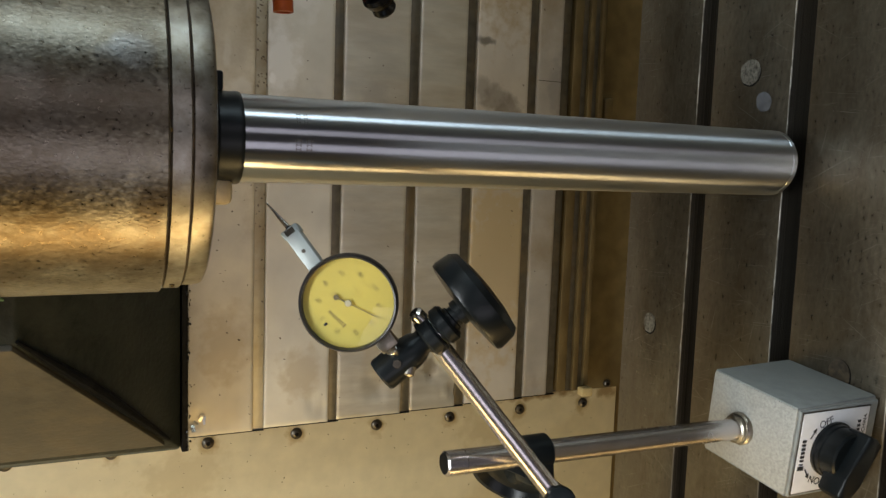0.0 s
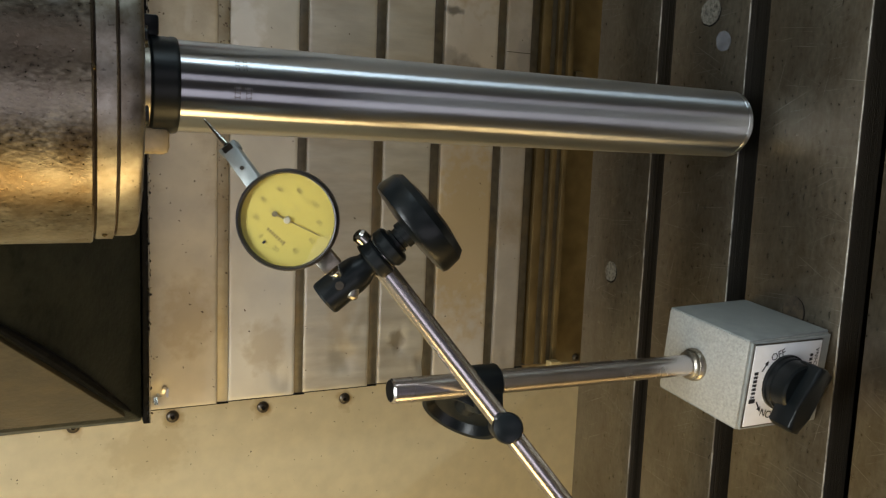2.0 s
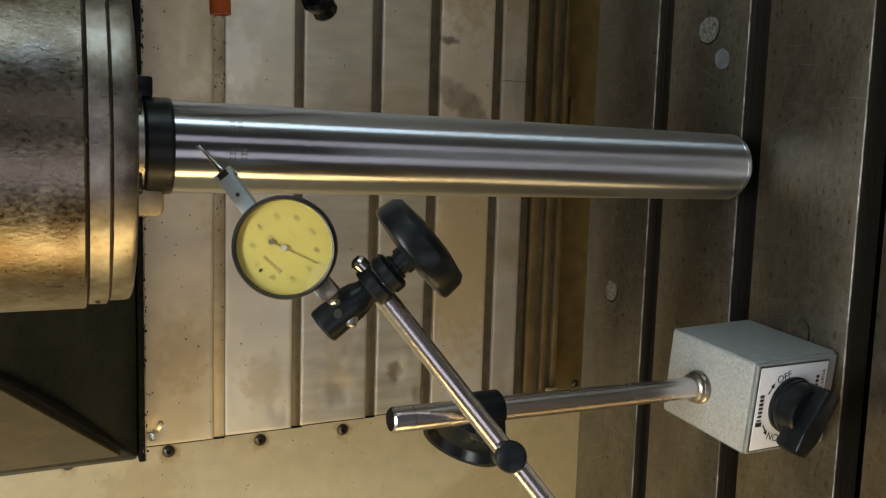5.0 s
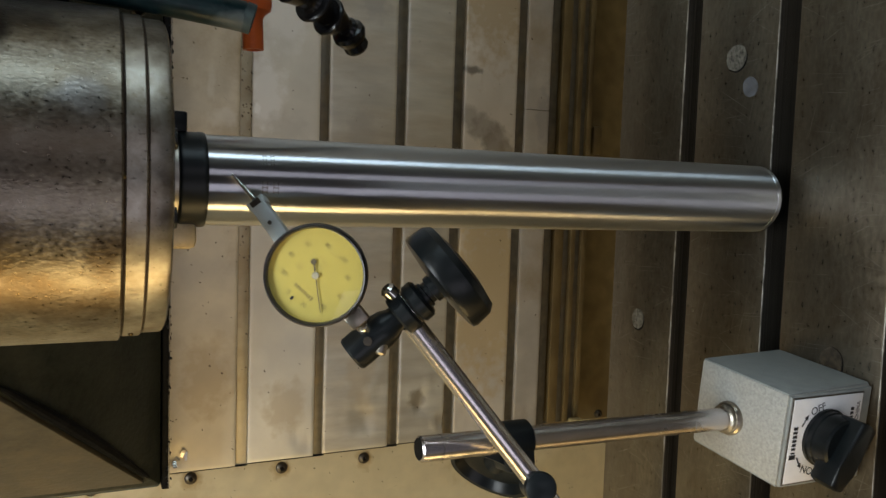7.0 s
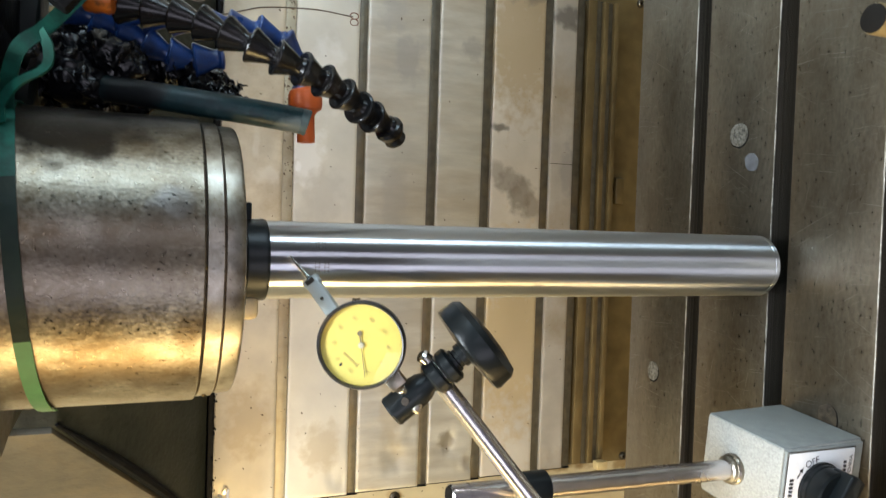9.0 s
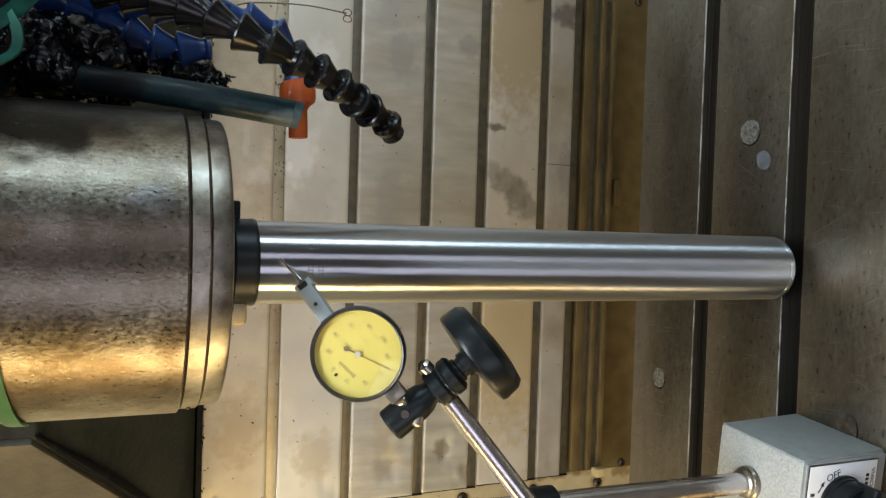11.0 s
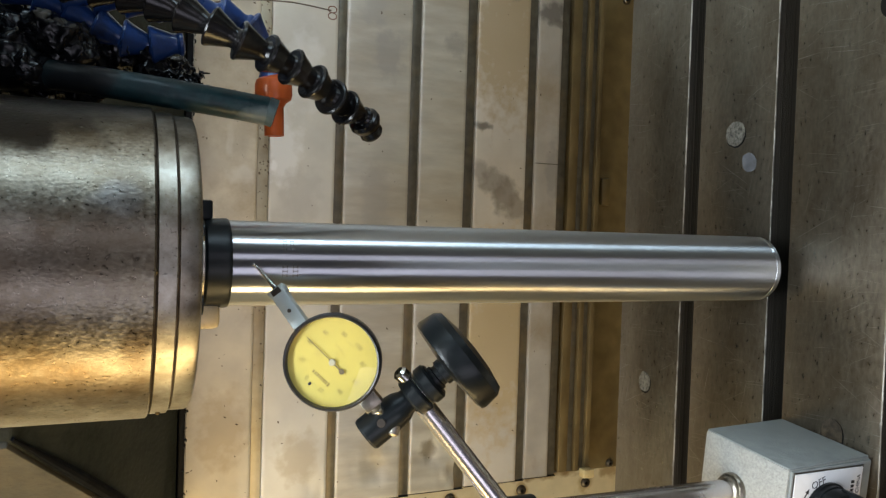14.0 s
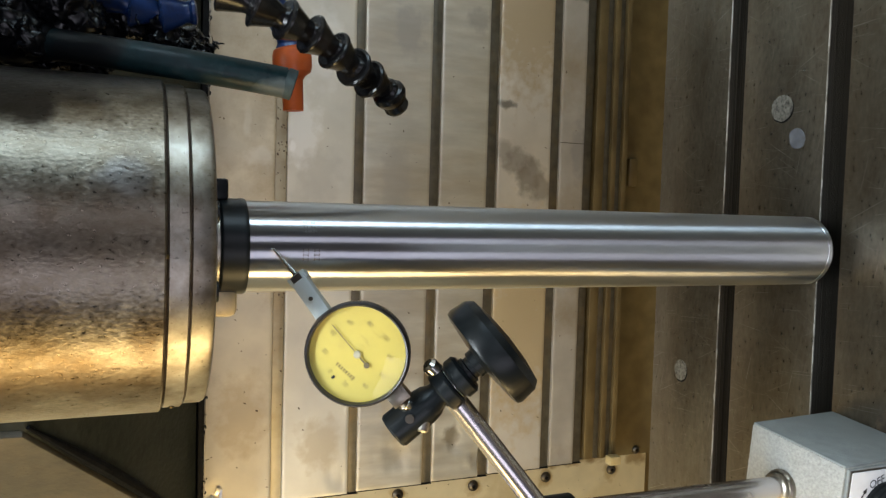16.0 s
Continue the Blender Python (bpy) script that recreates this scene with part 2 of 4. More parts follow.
COVER_SMEARED = material("smeared_way_cover_steel", (0.66, 0.62, 0.55), 0.50, 0.45, 0.10, 24, (0.46, 0.36, 0.20), 0.5, 3.6, 0.05, 300, stain_edge=(0.45, 0.75),
                         blots=[((0.27, 0.53, -0.085), (0.12, 1, 0.07), (0.46, 0.36, 0.21), 0.75), ((-0.13, 0.53, -0.085), (0.15, 1, 0.08), (0.56, 0.43, 0.22), 0.75),
                                ((0.092, 0.53, -0.053), (0.020, 1, 0.016), (0.30, 0.27, 0.23), 0.6), ((0.079, 0.53, -0.072), (0.025, 1, 0.022), (0.26, 0.23, 0.19), 0.65), ((0.064, 0.53, -0.090), (0.027, 1, 0.022), (0.22, 0.19, 0.15), 0.7), ((0.047, 0.53, -0.106), (0.020, 1, 0.017), (0.24, 0.20, 0.15), 0.6),
                                ((0.152, 0.53, -0.054), (0.006, 1, 0.016), (0.16, 0.15, 0.13), 0.85), ((0.335, 0.53, -0.09), (0.018, 1, 0.05), (0.24, 0.21, 0.17), 0.7)])
COVER_LAST = material("scored_way_cover_steel", (0.53, 0.50, 0.45), 0.48, 0.45, 0.14, 30, (0.36, 0.27, 0.15), 0.7, 6, 0.05, 300,
                      blots=[((0.309, 0.53, -0.152), (0.016, 1, 0.026), (0.16, 0.15, 0.14), 0.8), ((0.10, 0.53, -0.16), (0.05, 1, 0.012), (0.36, 0.34, 0.33), 0.6), ((0.345, 0.53, -0.156), (0.010, 1, 0.022), (0.17, 0.16, 0.14), 0.7), ((0.296, 0.53, -0.158), (0.007, 1, 0.020), (0.18, 0.17, 0.15), 0.7)])
COVER_GOLD = material("varnished_way_cover_steel", (0.62, 0.57, 0.46), 0.50, 0.4, 0.14, 26, (0.33, 0.25, 0.14), 0.75, 9, 0.06, 300, stain_edge=(0.48, 0.7), blots=[((0.0717, 0.53, 0.2495), (0.012, 1, 0.020), (0.74, 0.72, 0.66), 0.5), ((0.11, 0.53, 0.262), (0.020, 1, 0.006), (0.74, 0.72, 0.66), 0.4), ((-0.22, 0.53, 0.265), (0.05, 1, 0.03), (0.42, 0.33, 0.19), 0.5)])
LIP_GOLD = material("dull_varnished_lip", (0.40, 0.36, 0.27), 0.46, 0.45, 0.2, 40, (0.24, 0.18, 0.10), 0.6, 14, 0.1)
WIPER = material("dark_wiper_lip", (0.110, 0.098, 0.074), 0.42, 0.5, 0.3, 90, (0.21, 0.145, 0.06), 0.5, 12, 0.12)
PANEL = material("cream_painted_panel", (0.66, 0.57, 0.36), 0.42, 0.0, 0.08, 45, (0.36, 0.26, 0.10), 0.4, 9, 0.05, 160, stain_edge=(0.58, 0.8),
                 blots=[((-0.332, 0.604, -0.20), (0.018, 1, 0.12), (0.22, 0.13, 0.04), 0.85), ((-0.332, 0.604, 0.02), (0.013, 1, 0.09), (0.25, 0.15, 0.045), 0.8), ((-0.332, 0.604, 0.22), (0.012, 1, 0.08), (0.24, 0.145, 0.045), 0.8), ((-0.40, 0.604, 0.30), (0.04, 1, 0.06), (0.50, 0.40, 0.22), 0.5), ((-0.385, 0.604, -0.12), (0.03, 1, 0.05), (0.48, 0.38, 0.20), 0.5), ((-0.345, 0.604, -0.325), (0.014, 1, 0.022), (0.26, 0.16, 0.05), 0.7)] + [((-0.362, 0.604, z), (0.016, 1, 0.014), (0.34, 0.22, 0.07), 0.6) for z in (0.3823, 0.2721, 0.1611, 0.0512, -0.058, -0.1718, -0.2824)])
WHITE_PANEL = material("pale_painted_panel", (0.70, 0.72, 0.70), 0.4, 0.0, 0.08, 45, (0.4, 0.38, 0.3), 0.3, 9, 0.05, 160)
LIP = material("oily_brown_lip", (0.20, 0.148, 0.068), 0.36, 0.4, 0.3, 40, (0.075, 0.052, 0.024), 0.75, 9, 0.1, stretch=(0.6, 1, 1))
PAN = material("oily_tan_sheet", (0.195, 0.145, 0.062), 0.38, 0.15, 0.25, 40, (0.11, 0.078, 0.036), 0.65, 8, 0.1)
FLECK = material("dry_swarf_fleck", (0.115, 0.080, 0.048), 0.7, 0.1, 0.5, 300, bump=0.1)
SCREW = material("dark_screw_steel", (0.13, 0.115, 0.095), 0.35, 0.9, 0.3, 200, bump=0.1)
# The head's paint, darkened in colour for the shaded underside and neck.
GREENGREY_SHADE = material("shade_darkened_casting_paint", (0.021, 0.0245, 0.020), 0.5, 0.0, 0.45, 90, (0.044, 0.046, 0.036), 0.6, 18, 0.7, 190, spec=0.16, stain_edge=(0.42, 0.7),
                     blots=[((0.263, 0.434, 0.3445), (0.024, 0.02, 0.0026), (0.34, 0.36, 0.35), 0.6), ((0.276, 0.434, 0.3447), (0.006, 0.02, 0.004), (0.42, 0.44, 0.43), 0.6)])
HEADFACE = material("green_grey_head_paint", (0.052, 0.066, 0.064), 0.45, 0.0, 0.3, 60, (0.11, 0.10, 0.075), 0.35, 12, 0.4, 190,
                    blots=[((0.232, 0.40, 0.437), (0.030, 1, 0.0026), (0.34, 0.36, 0.35), 0.65)])
# Same head paint, browned in colour for the warm light on this side.
WARM_FACE = material("warm_lit_head_paint", (0.078, 0.068, 0.048), 0.45, 0.0, 0.3, 70, (0.125, 0.098, 0.058), 0.6, 16, 0.4, 190, pits=0.5, pit_scale=420)
STOP = material("yellowed_nylon", (0.66, 0.52, 0.26), 0.45, 0.0, 0.2, 120, (0.30, 0.20, 0.08), 0.6, 120, 0.1)
CHIP = material("bright_sheet_chip", (0.74, 0.72, 0.66), 0.28, 0.8, 0.2, 120, bump=0.1)
HOUSING = material("dark_housing_paint", (0.006, 0.008, 0.0075), 0.5, 0.0, 0.5, 90, (0.035, 0.038, 0.032), 0.5, 22, 0.3, 130, spec=0.25)
TEAL = material("teal_coolant_tube", (0.005, 0.026, 0.031), 0.42, 0.0, 0.4, 160, (0.05, 0.085, 0.090), 0.5, 90, 0.25, 260, spec=0.35, stain_edge=(0.52, 0.72),
                blots=[((0.0672, -0.010, 0.322), (0.0045, 0.02, 0.012), (0.20, 0.24, 0.24), 0.5), ((0.0830, 0.010, 0.400), (0.02, 0.04, 0.020), (0.006, 0.007, 0.008), 0.95)])
# Near-black for clip, blocks and edge; on the seam it paints a gap's shade.
DEEP_BLACK = material("deep_black", (0.004, 0.0045, 0.0055), 0.55, 0.0, 0.5, 90, (0.014, 0.014, 0.015), 0.5, 60, 0.6, 220, spec=0.08)
TEAL_END = material("bleached_tube_end", (0.055, 0.085, 0.09), 0.55, 0.0, 0.5, 220, (0.04, 0.07, 0.075), 0.6, 160, 0.3)
ORANGE = material("orange_nozzle_plastic", (0.62, 0.115, 0.02), 0.35, 0.0, 0.2, 60, (0.30, 0.05, 0.01), 0.5, 60, 0.05)
ORANGE_DIRTY = material("oily_orange_plastic", (0.52, 0.13, 0.014), 0.3, 0.0, 0.4, 90, (0.04, 0.018, 0.008), 0.9, 90, 0.4, stain_edge=(0.50, 0.64))
BLUE = material("blue_hose_segment", (0.014, 0.048, 0.18), 0.30, 0.0, 0.3, 60, (0.007, 0.009, 0.015), 0.9, 55, 0.08)
HOSE = material("black_hose_segment", (0.006, 0.006, 0.0065), 0.24, 0.0, 0.3, 60, (0.022, 0.016, 0.012), 0.45, 50, 0.06, spec=0.35)
GUNK = material("black_wet_swarf", (0.0045, 0.005, 0.006), 0.27, 0.0, 0.5, 90, (0.014, 0.015, 0.019), 0.5, 120, 0.25, 420, spec=0.42)
GREEN = material("green_plastic_strap", (0.020, 0.19, 0.135), 0.45, 0.0, 0.15, 80, (0.05, 0.22, 0.12), 0.4, 25, 0.1)
# Oily strap stretches, also darkened in colour for the shade they lie in.
GREEN_OILY_SHADE = material("oily_strap_in_shade", (0.011, 0.095, 0.066), 0.5, 0.0, 0.4, 80, (0.007, 0.030, 0.022), 0.85, 50, 0.2, spec=0.2, stain_edge=(0.42, 0.62))
GREEN_BLACK = material("dark_oily_strap_in_shade", (0.010, 0.020, 0.014), 0.45, 0.0, 0.4, 90, (0.022, 0.030, 0.018), 0.6, 50, 0.3, spec=0.2)
GREEN_BARE = material("yellowed_green_strap", (0.060, 0.185, 0.075), 0.5, 0.0, 0.2, 80, (0.03, 0.10, 0.05), 0.5, 60, 0.1, spec=0.25)
BRASS = material("brass_fitting", (0.16, 0.115, 0.048), 0.5, 0.8, 0.4, 120, (0.03, 0.025, 0.015), 0.7, 110, 0.2)
WIRE = material("dull_brown_wire", (0.14, 0.115, 0.095), 0.45, 0.7, 0.2, 60, bump=0.05)
COPPER = material("copper_wire", (0.20, 0.085, 0.05), 0.35, 1.0, 0.2, 60, bump=0.05)
GREYBLOCK = material("grey_nylon_block", (0.33, 0.325, 0.31), 0.5, 0.0, 0.2, 60, (0.12, 0.11, 0.09), 0.7, 60, 0.2)
HAMMER = material("hammered_grey_paint", (0.42, 0.42, 0.395), 0.42, 0.1, 0.20, 620, bump=0.6, bump_scale=620, rough_vary=0.3)
BASE_SIDE = material("ground_grey_side_paint", (0.30, 0.325, 0.32), 0.42, 0.2, 0.15, 160, bump=0.3, bump_scale=600)
PLATE = material("silver_label_plate", (0.80, 0.80, 0.82), 0.4, 0.0, 0.05, 160, bump=0.02)
INK = material("black_print", (0.02, 0.02, 0.022), 0.6, 0.0, 0.1, 200, bump=0)
YELLOW = material("yellow_dial_card", (0.59, 0.485, 0.105), 0.55, 0.0, 0.05, 80, bump=0.02)
DIALINK = material("faded_dial_print", (0.30, 0.235, 0.065), 0.6, 0.0, 0.15, 200, bump=0)
DIALINK_SOFT = material("pale_dial_print", (0.52, 0.42, 0.10), 0.6, 0.0, 0.1, 200, bump=0)
SATIN = material("satin_chrome_body", (0.46, 0.50, 0.49), 0.48, 0.25, 0.06, 100, bump=0.03)
BEZEL = material("dark_bezel_alloy", (0.035, 0.034, 0.036), 0.34, 0.4, 0.3, 150, bump=0.08)
NEEDLE = material("dark_needle", (0.16, 0.13, 0.07), 0.5, 0.2, 0.1, 200, bump=0)
HUB = material("grey_needle_hub", (0.52, 0.49, 0.36), 0.45, 0.3, 0.1, 200, bump=0)
ROOM = material("unseen_room_wall", (0.10, 0.10, 0.11), 0.8, 0.0, 0.2, 3, bump=0)
FLOOR = material("unseen_room_floor", (0.16, 0.16, 0.18), 0.6, 0.0, 0.2, 5, bump=0)
DARK = material("dark_machine_interior", (0.06, 0.06, 0.055), 0.6, 0.0, 0.3, 12, bump=0)

glass = bpy.data.materials.new("dial_crystal")
glass.use_nodes = True
gn, gl = glass.node_tree.nodes, glass.node_tree.links
gmix, gclear, ggloss, gfres = gn.new("ShaderNodeMixShader"), gn.new("ShaderNodeBsdfTransparent"), gn.new("ShaderNodeBsdfGlossy"), gn.new("ShaderNodeFresnel")
ggloss.inputs["Roughness"].default_value = 0.05
gl.new(gfres.outputs[0], gmix.inputs[0])
gl.new(gclear.outputs[0], gmix.inputs[1])
gl.new(ggloss.outputs[0], gmix.inputs[2])
gl.new(gmix.outputs[0], gn["Material Output"].inputs[0])


# ---- mesh helpers ----
def mesh_object(name, bm, mat, smooth=30):
    bmesh.ops.recalc_face_normals(bm, faces=bm.faces)
    me = bpy.data.meshes.new(name)
    bm.to_mesh(me)
    bm.free()
    me.materials.append(mat)
    if smooth:
        me.shade_smooth()
        me.set_sharp_from_angle(angle=radians(smooth))
    return new(name, me)


def part(name, bm, mat, parent=None, label="", smooth=30):
    ob = mesh_object(name, bm, mat, smooth)
    if parent is not None:
        ob.parent = parent
    if label:
        ob["label"] = label
    return ob


def thing(name, label, category, group="", kind="", m=None):
    ob = new(name)
    ob.empty_display_size = 0.02
    if m is not None:
        ob.matrix_basis = m
    return tagged(ob, label, category, group, kind)


def box(x0, x1, y0, y1, z0, z1, bevel=0.0, segments=2, m=None):
    bm = bmesh.new()
    bmesh.ops.create_cube(bm, size=1)
    for v in bm.verts:
        v.co = Vector(((x0 + x1) / 2 + v.co.x * (x1 - x0), (y0 + y1) / 2 + v.co.y * (y1 - y0), (z0 + z1) / 2 + v.co.z * (z1 - z0)))
    if bevel:
        bmesh.ops.bevel(bm, geom=bm.edges[:], offset=bevel, segments=segments, profile=0.5, affect="EDGES")
    if m is not None:
        bm.transform(m)
    return bm


def axis_matrix(a, b):
    a, b = Vector(a), Vector(b)
    return Matrix.Translation(a) @ (b - a).to_track_quat("Z", "Y").to_matrix().to_4x4()


def lathe(profile, segments=48, m=None):
    """A turned solid round z from (radius, height) pairs; open ends are closed with discs."""
    bm = bmesh.new()
    rings = []
    for r, z in profile:
        rings.append([bm.verts.new((r * math.cos(2 * math.pi * k / segments), r * math.sin(2 * math.pi * k / segments), z)) for k in range(segments)])
    for a, b in zip(rings, rings[1:]):
        for k in range(segments):
            bm.faces.new((a[k], a[(k + 1) % segments], b[(k + 1) % segments], b[k]))
    bm.faces.new(rings[0])
    bm.faces.new(rings[-1])
    if m is not None:
        bm.transform(m)
    return bm


def rod(a, b, r, bevel=0.0, segments=32):
    length = (Vector(b) - Vector(a)).length
    c = bevel or r * 0.06
    return lathe([(r - c, 0), (r, c), (r, length - c), (r - c, length)], segments, axis_matrix(a, b))


def join(*parts):
    out = bmesh.new()
    for bm in parts:
        me = bpy.data.meshes.new("tmp")
        bm.to_mesh(me)
        bm.free()
        out.from_mesh(me)
        bpy.data.meshes.remove(me)
    return out


def prism(outline, y0, y1, bevel=0.0, m=None):
    """An outline in (x, z) pulled along y."""
    bm = bmesh.new()
    a = [bm.verts.new((x, y0, z)) for x, z in outline]
    b = [bm.verts.new((x, y1, z)) for x, z in outline]
    bm.faces.new(a)
    bm.faces.new(b)
    for k in range(len(a)):
        j = (k + 1) % len(a)
        bm.faces.new((a[k], a[j], b[j], b[k]))
    if bevel:
        bmesh.ops.bevel(bm, geom=bm.edges[:], offset=bevel, segments=2, profile=0.5, affect="EDGES")
    if m is not None:
        bm.transform(m)
    return bm


def smooth_path(points, steps=10):
    pts = [Vector(p) for p in points]
    pts = [pts[0] * 2 - pts[1]] + pts + [pts[-1] * 2 - pts[-2]]
    out = []
    for i in range(1, len(pts) - 2):
        p0, p1, p2, p3 = pts[i - 1:i + 3]
        for k in range(steps):
            t = k / steps
            out.append(0.5 * (2 * p1 + (p2 - p0) * t + (2 * p0 - 5 * p1 + 4 * p2 - p3) * t * t + (3 * p1 - p0 - 3 * p2 + p3) * t ** 3))
    return out + [pts[-2]]


def tube(points, r, segments=20, steps=8, squash=1.0, radii=None):
    path = smooth_path(points, steps)
    bm = bmesh.new()
    rings, side = [], None
    for i, p in enumerate(path):
        ahead = (path[min(i + 1, len(path) - 1)] - path[max(i - 1, 0)]).normalized()
        if side is None:
            side = ahead.orthogonal().normalized()
        side = (side - ahead * side.dot(ahead)).normalized()
        up = ahead.cross(side)
        rr = r if radii is None else radii(i / (len(path) - 1))
        rings.append([bm.verts.new(p + rr * (side * math.cos(2 * math.pi * k / segments) + up * squash * math.sin(2 * math.pi * k / segments))) for k in range(segments)])
    for a, b in zip(rings, rings[1:]):
        for k in range(segments):
            bm.faces.new((a[k], a[(k + 1) % segments], b[(k + 1) % segments], b[k]))
    bm.faces.new(rings[0])
    bm.faces.new(rings[-1])
    return bm


def writing(body, size, mat, parent, m, name="lettering"):
    """Printed words as a flat mesh, in the built-in font."""
    cu = bpy.data.curves.new(name, "FONT")
    cu.body, cu.size, cu.align_x, cu.align_y, cu.extrude = body, size, "CENTER", "CENTER", 0.00004
    tmp = bpy.data.objects.new(name, cu)
    me = bpy.data.meshes.new_from_object(tmp)
    bpy.data.objects.remove(tmp)
    me.materials.clear()
    me.materials.append(mat)
    me.transform(m)
    ob = new(name, me)
    ob.parent = parent
    return ob


# ---- machine table with T-slots ----
machine_table = thing("machine_table", "oil-stained ground cast-iron machine table with T-slots", "machine table")
TX0, TX1 = -0.75, 0.75
LANDS = [(0.0800, 0.1495), (-0.0015, 0.0655), (-0.0840, -0.0170), (-0.1670, -0.0995), (-0.2500, -0.1825)]


def worn_edge_glint(y):
    """A rubbed slot edge of uneven width, with burrs and nicks; its bevel's glint is in the bright colour."""
    pick = random.Random(int(y * 10000) + 7)
    bm = bmesh.new()
    rows_, x = [], TX0
    while x < TX1:
        w = 0.00018 + 0.00030 * abs(noise.noise((x * 60, y * 50, 2.0))) + (pick.uniform(0.0004, 0.0011) if pick.random() < 0.035 else 0)
        top = 0.00018 + pick.uniform(0, 0.00014)
        rows_.append([bm.verts.new(p) for p in ((x, y - 0.0005, -0.0007), (x, y - 0.0005, top * 0.4), (x, y - 0.0002, top), (x, y - 0.0002 + w, top), (x, y - 0.0002 + w, -0.0007))])
        x += 0.0032
    for a, b in zip(rows_, rows_[1:]):
        for k in range(5):
            bm.faces.new((a[k], a[(k + 1) % 5], b[(k + 1) % 5], b[k]))
    bm.faces.new(rows_[0])
    bm.faces.new(rows_[-1])
    return bm


for y0, y1 in LANDS:
    land = part("land", box(TX0, TX1, y0, y1, -0.0135, 0.0, 0.0007), IRON, machine_table)
    part("land_stem", box(TX0, TX1, y0 + 0.008, y1 - 0.008, -0.031, -0.0132), RECESS_SHADE, land)
    part("worn_edge_glint", worn_edge_glint(y0), EDGE, land, "worn slot edge, its glint painted bright")
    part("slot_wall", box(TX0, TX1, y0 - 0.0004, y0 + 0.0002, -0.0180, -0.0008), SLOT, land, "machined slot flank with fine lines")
part("slot_bed", box(TX0, TX1, -0.2500, 0.1495, -0.075, -0.0305), RECESS_SHADE, machine_table, "slot bottom, shade put into its black colour")


def patch(x, y, rx, ry, turn, mat, name, label, seed, top=0.0004):
    rnd = random.Random(seed)
    bm = bmesh.new()
    ring = []
    for k in range(48):
        a = 2 * math.pi * k / 48
        w = 1 + 0.07 * noise.noise((math.cos(a) * 1.6, math.sin(a) * 1.6, seed)) + rnd.uniform(-0.008, 0.008)
        p = Vector((rx * w * math.cos(a), ry * w * math.sin(a), 0))
        p.rotate(Euler((0, 0, radians(turn))))
        ring.append(bm.verts.new((x + p.x, y + p.y, top)))
    low = [bm.verts.new((v.co.x, v.co.y, -0.001)) for v in ring]
    bm.faces.new(ring)
    for k in range(48):
        bm.faces.new((ring[k], low[k], low[(k + 1) % 48], ring[(k + 1) % 48]))
    return part(name, bm, mat, machine_table, label)


patch(0.0596, 0.0314, 0.0083, 0.0086, 10, SPOT, "round_plug", "pale worn round plug in the table", 1)
patch(0.0396, 0.0182, 0.0068, 0.0058, 40, PALE_SPOT, "dried_stain", "pale dried stain", 2)
patch(-0.1247, 0.1165, 0.0078, 0.0066, 0, SPOT, "round_plug", "pale worn round plug in the table", 3)
patch(0.0586, 0.0309, 0.0084, 0.0088, 10, RECESS_SHADE, "plug_rim", "dark gap round the plug", 1, 0.0002)
patch(-0.1258, 0.1161, 0.0079, 0.0068, 0, RECESS_SHADE, "plug_rim", "dark gap round the plug", 3, 0.0002)
patch(-0.1222, -0.0538, 0.0090, 0.0080, 0, RECESS_SHADE, "plug_rim", "dark gap round the plug", 4, 0.0002)
patch(-0.1215, -0.0535, 0.0085, 0.0075, 0, RUSTY_PLUG, "round_plug", "brown rusted round plug", 4)

# ---- wall behind: telescopic cover, side panels, pan ----
rear_wall = tagged(part("wall_north", box(-1.1, 1.1, 0.665, 0.70, -0.75, 1.35), DARK), "dark machine column behind the covers", "wall", kind="structure")
def sheet_plate(x0, x1, y, thick, z0, z1, seed, dents=()):
    """A folded sheet plate with rolled edges, a slight waviness and dents."""
    xs = [x0, x0 + 0.0012] + [x0 + 0.004 + (x1 - x0 - 0.008) * k / 130 for k in range(131)] + [x1 - 0.0012, x1]
    count = max(8, int((z1 - z0) / 0.005))
    zs = [z0, z0 + 0.0012] + [z0 + 0.004 + (z1 - z0 - 0.008) * k / count for k in range(count + 1)] + [z1 - 0.0012, z1]
    bm = bmesh.new()
    front = []
    for i, x in enumerate(xs):
        column_ = []
        for j, z in enumerate(zs):
            rim = 0.0006 if i in (0, len(xs) - 1) or j in (0, len(zs) - 1) else 0.0
            d = 0.0007 * noise.noise((x * 8, z * 13, seed)) + 0.00018 * noise.noise((x * 30, z * 38, seed + 5))
            for dx, dz, r, deep in dents:
                q = ((x - dx) ** 2 + (z - dz) ** 2) / (r * r)
                if q < 4:
                    d += 0.6 * deep * math.exp(-q * 2) * (0.6 + 1.6 * noise.noise((x * 60, z * 90, seed + 9)))
            column_.append(bm.verts.new((x, y + rim + d, z)))
        front.append(column_)
    for i in range(len(xs) - 1):
        for j in range(len(zs) - 1):
            bm.faces.new((front[i][j], front[i + 1][j], front[i + 1][j + 1], front[i][j + 1]))
    edge = [e for e in bm.edges if e.is_boundary]
    back = bmesh.ops.extrude_edge_only(bm, edges=edge)["geom"]
    for v in back:
        if isinstance(v, bmesh.types.BMVert):
            v.co.y = y + thick
    return bm


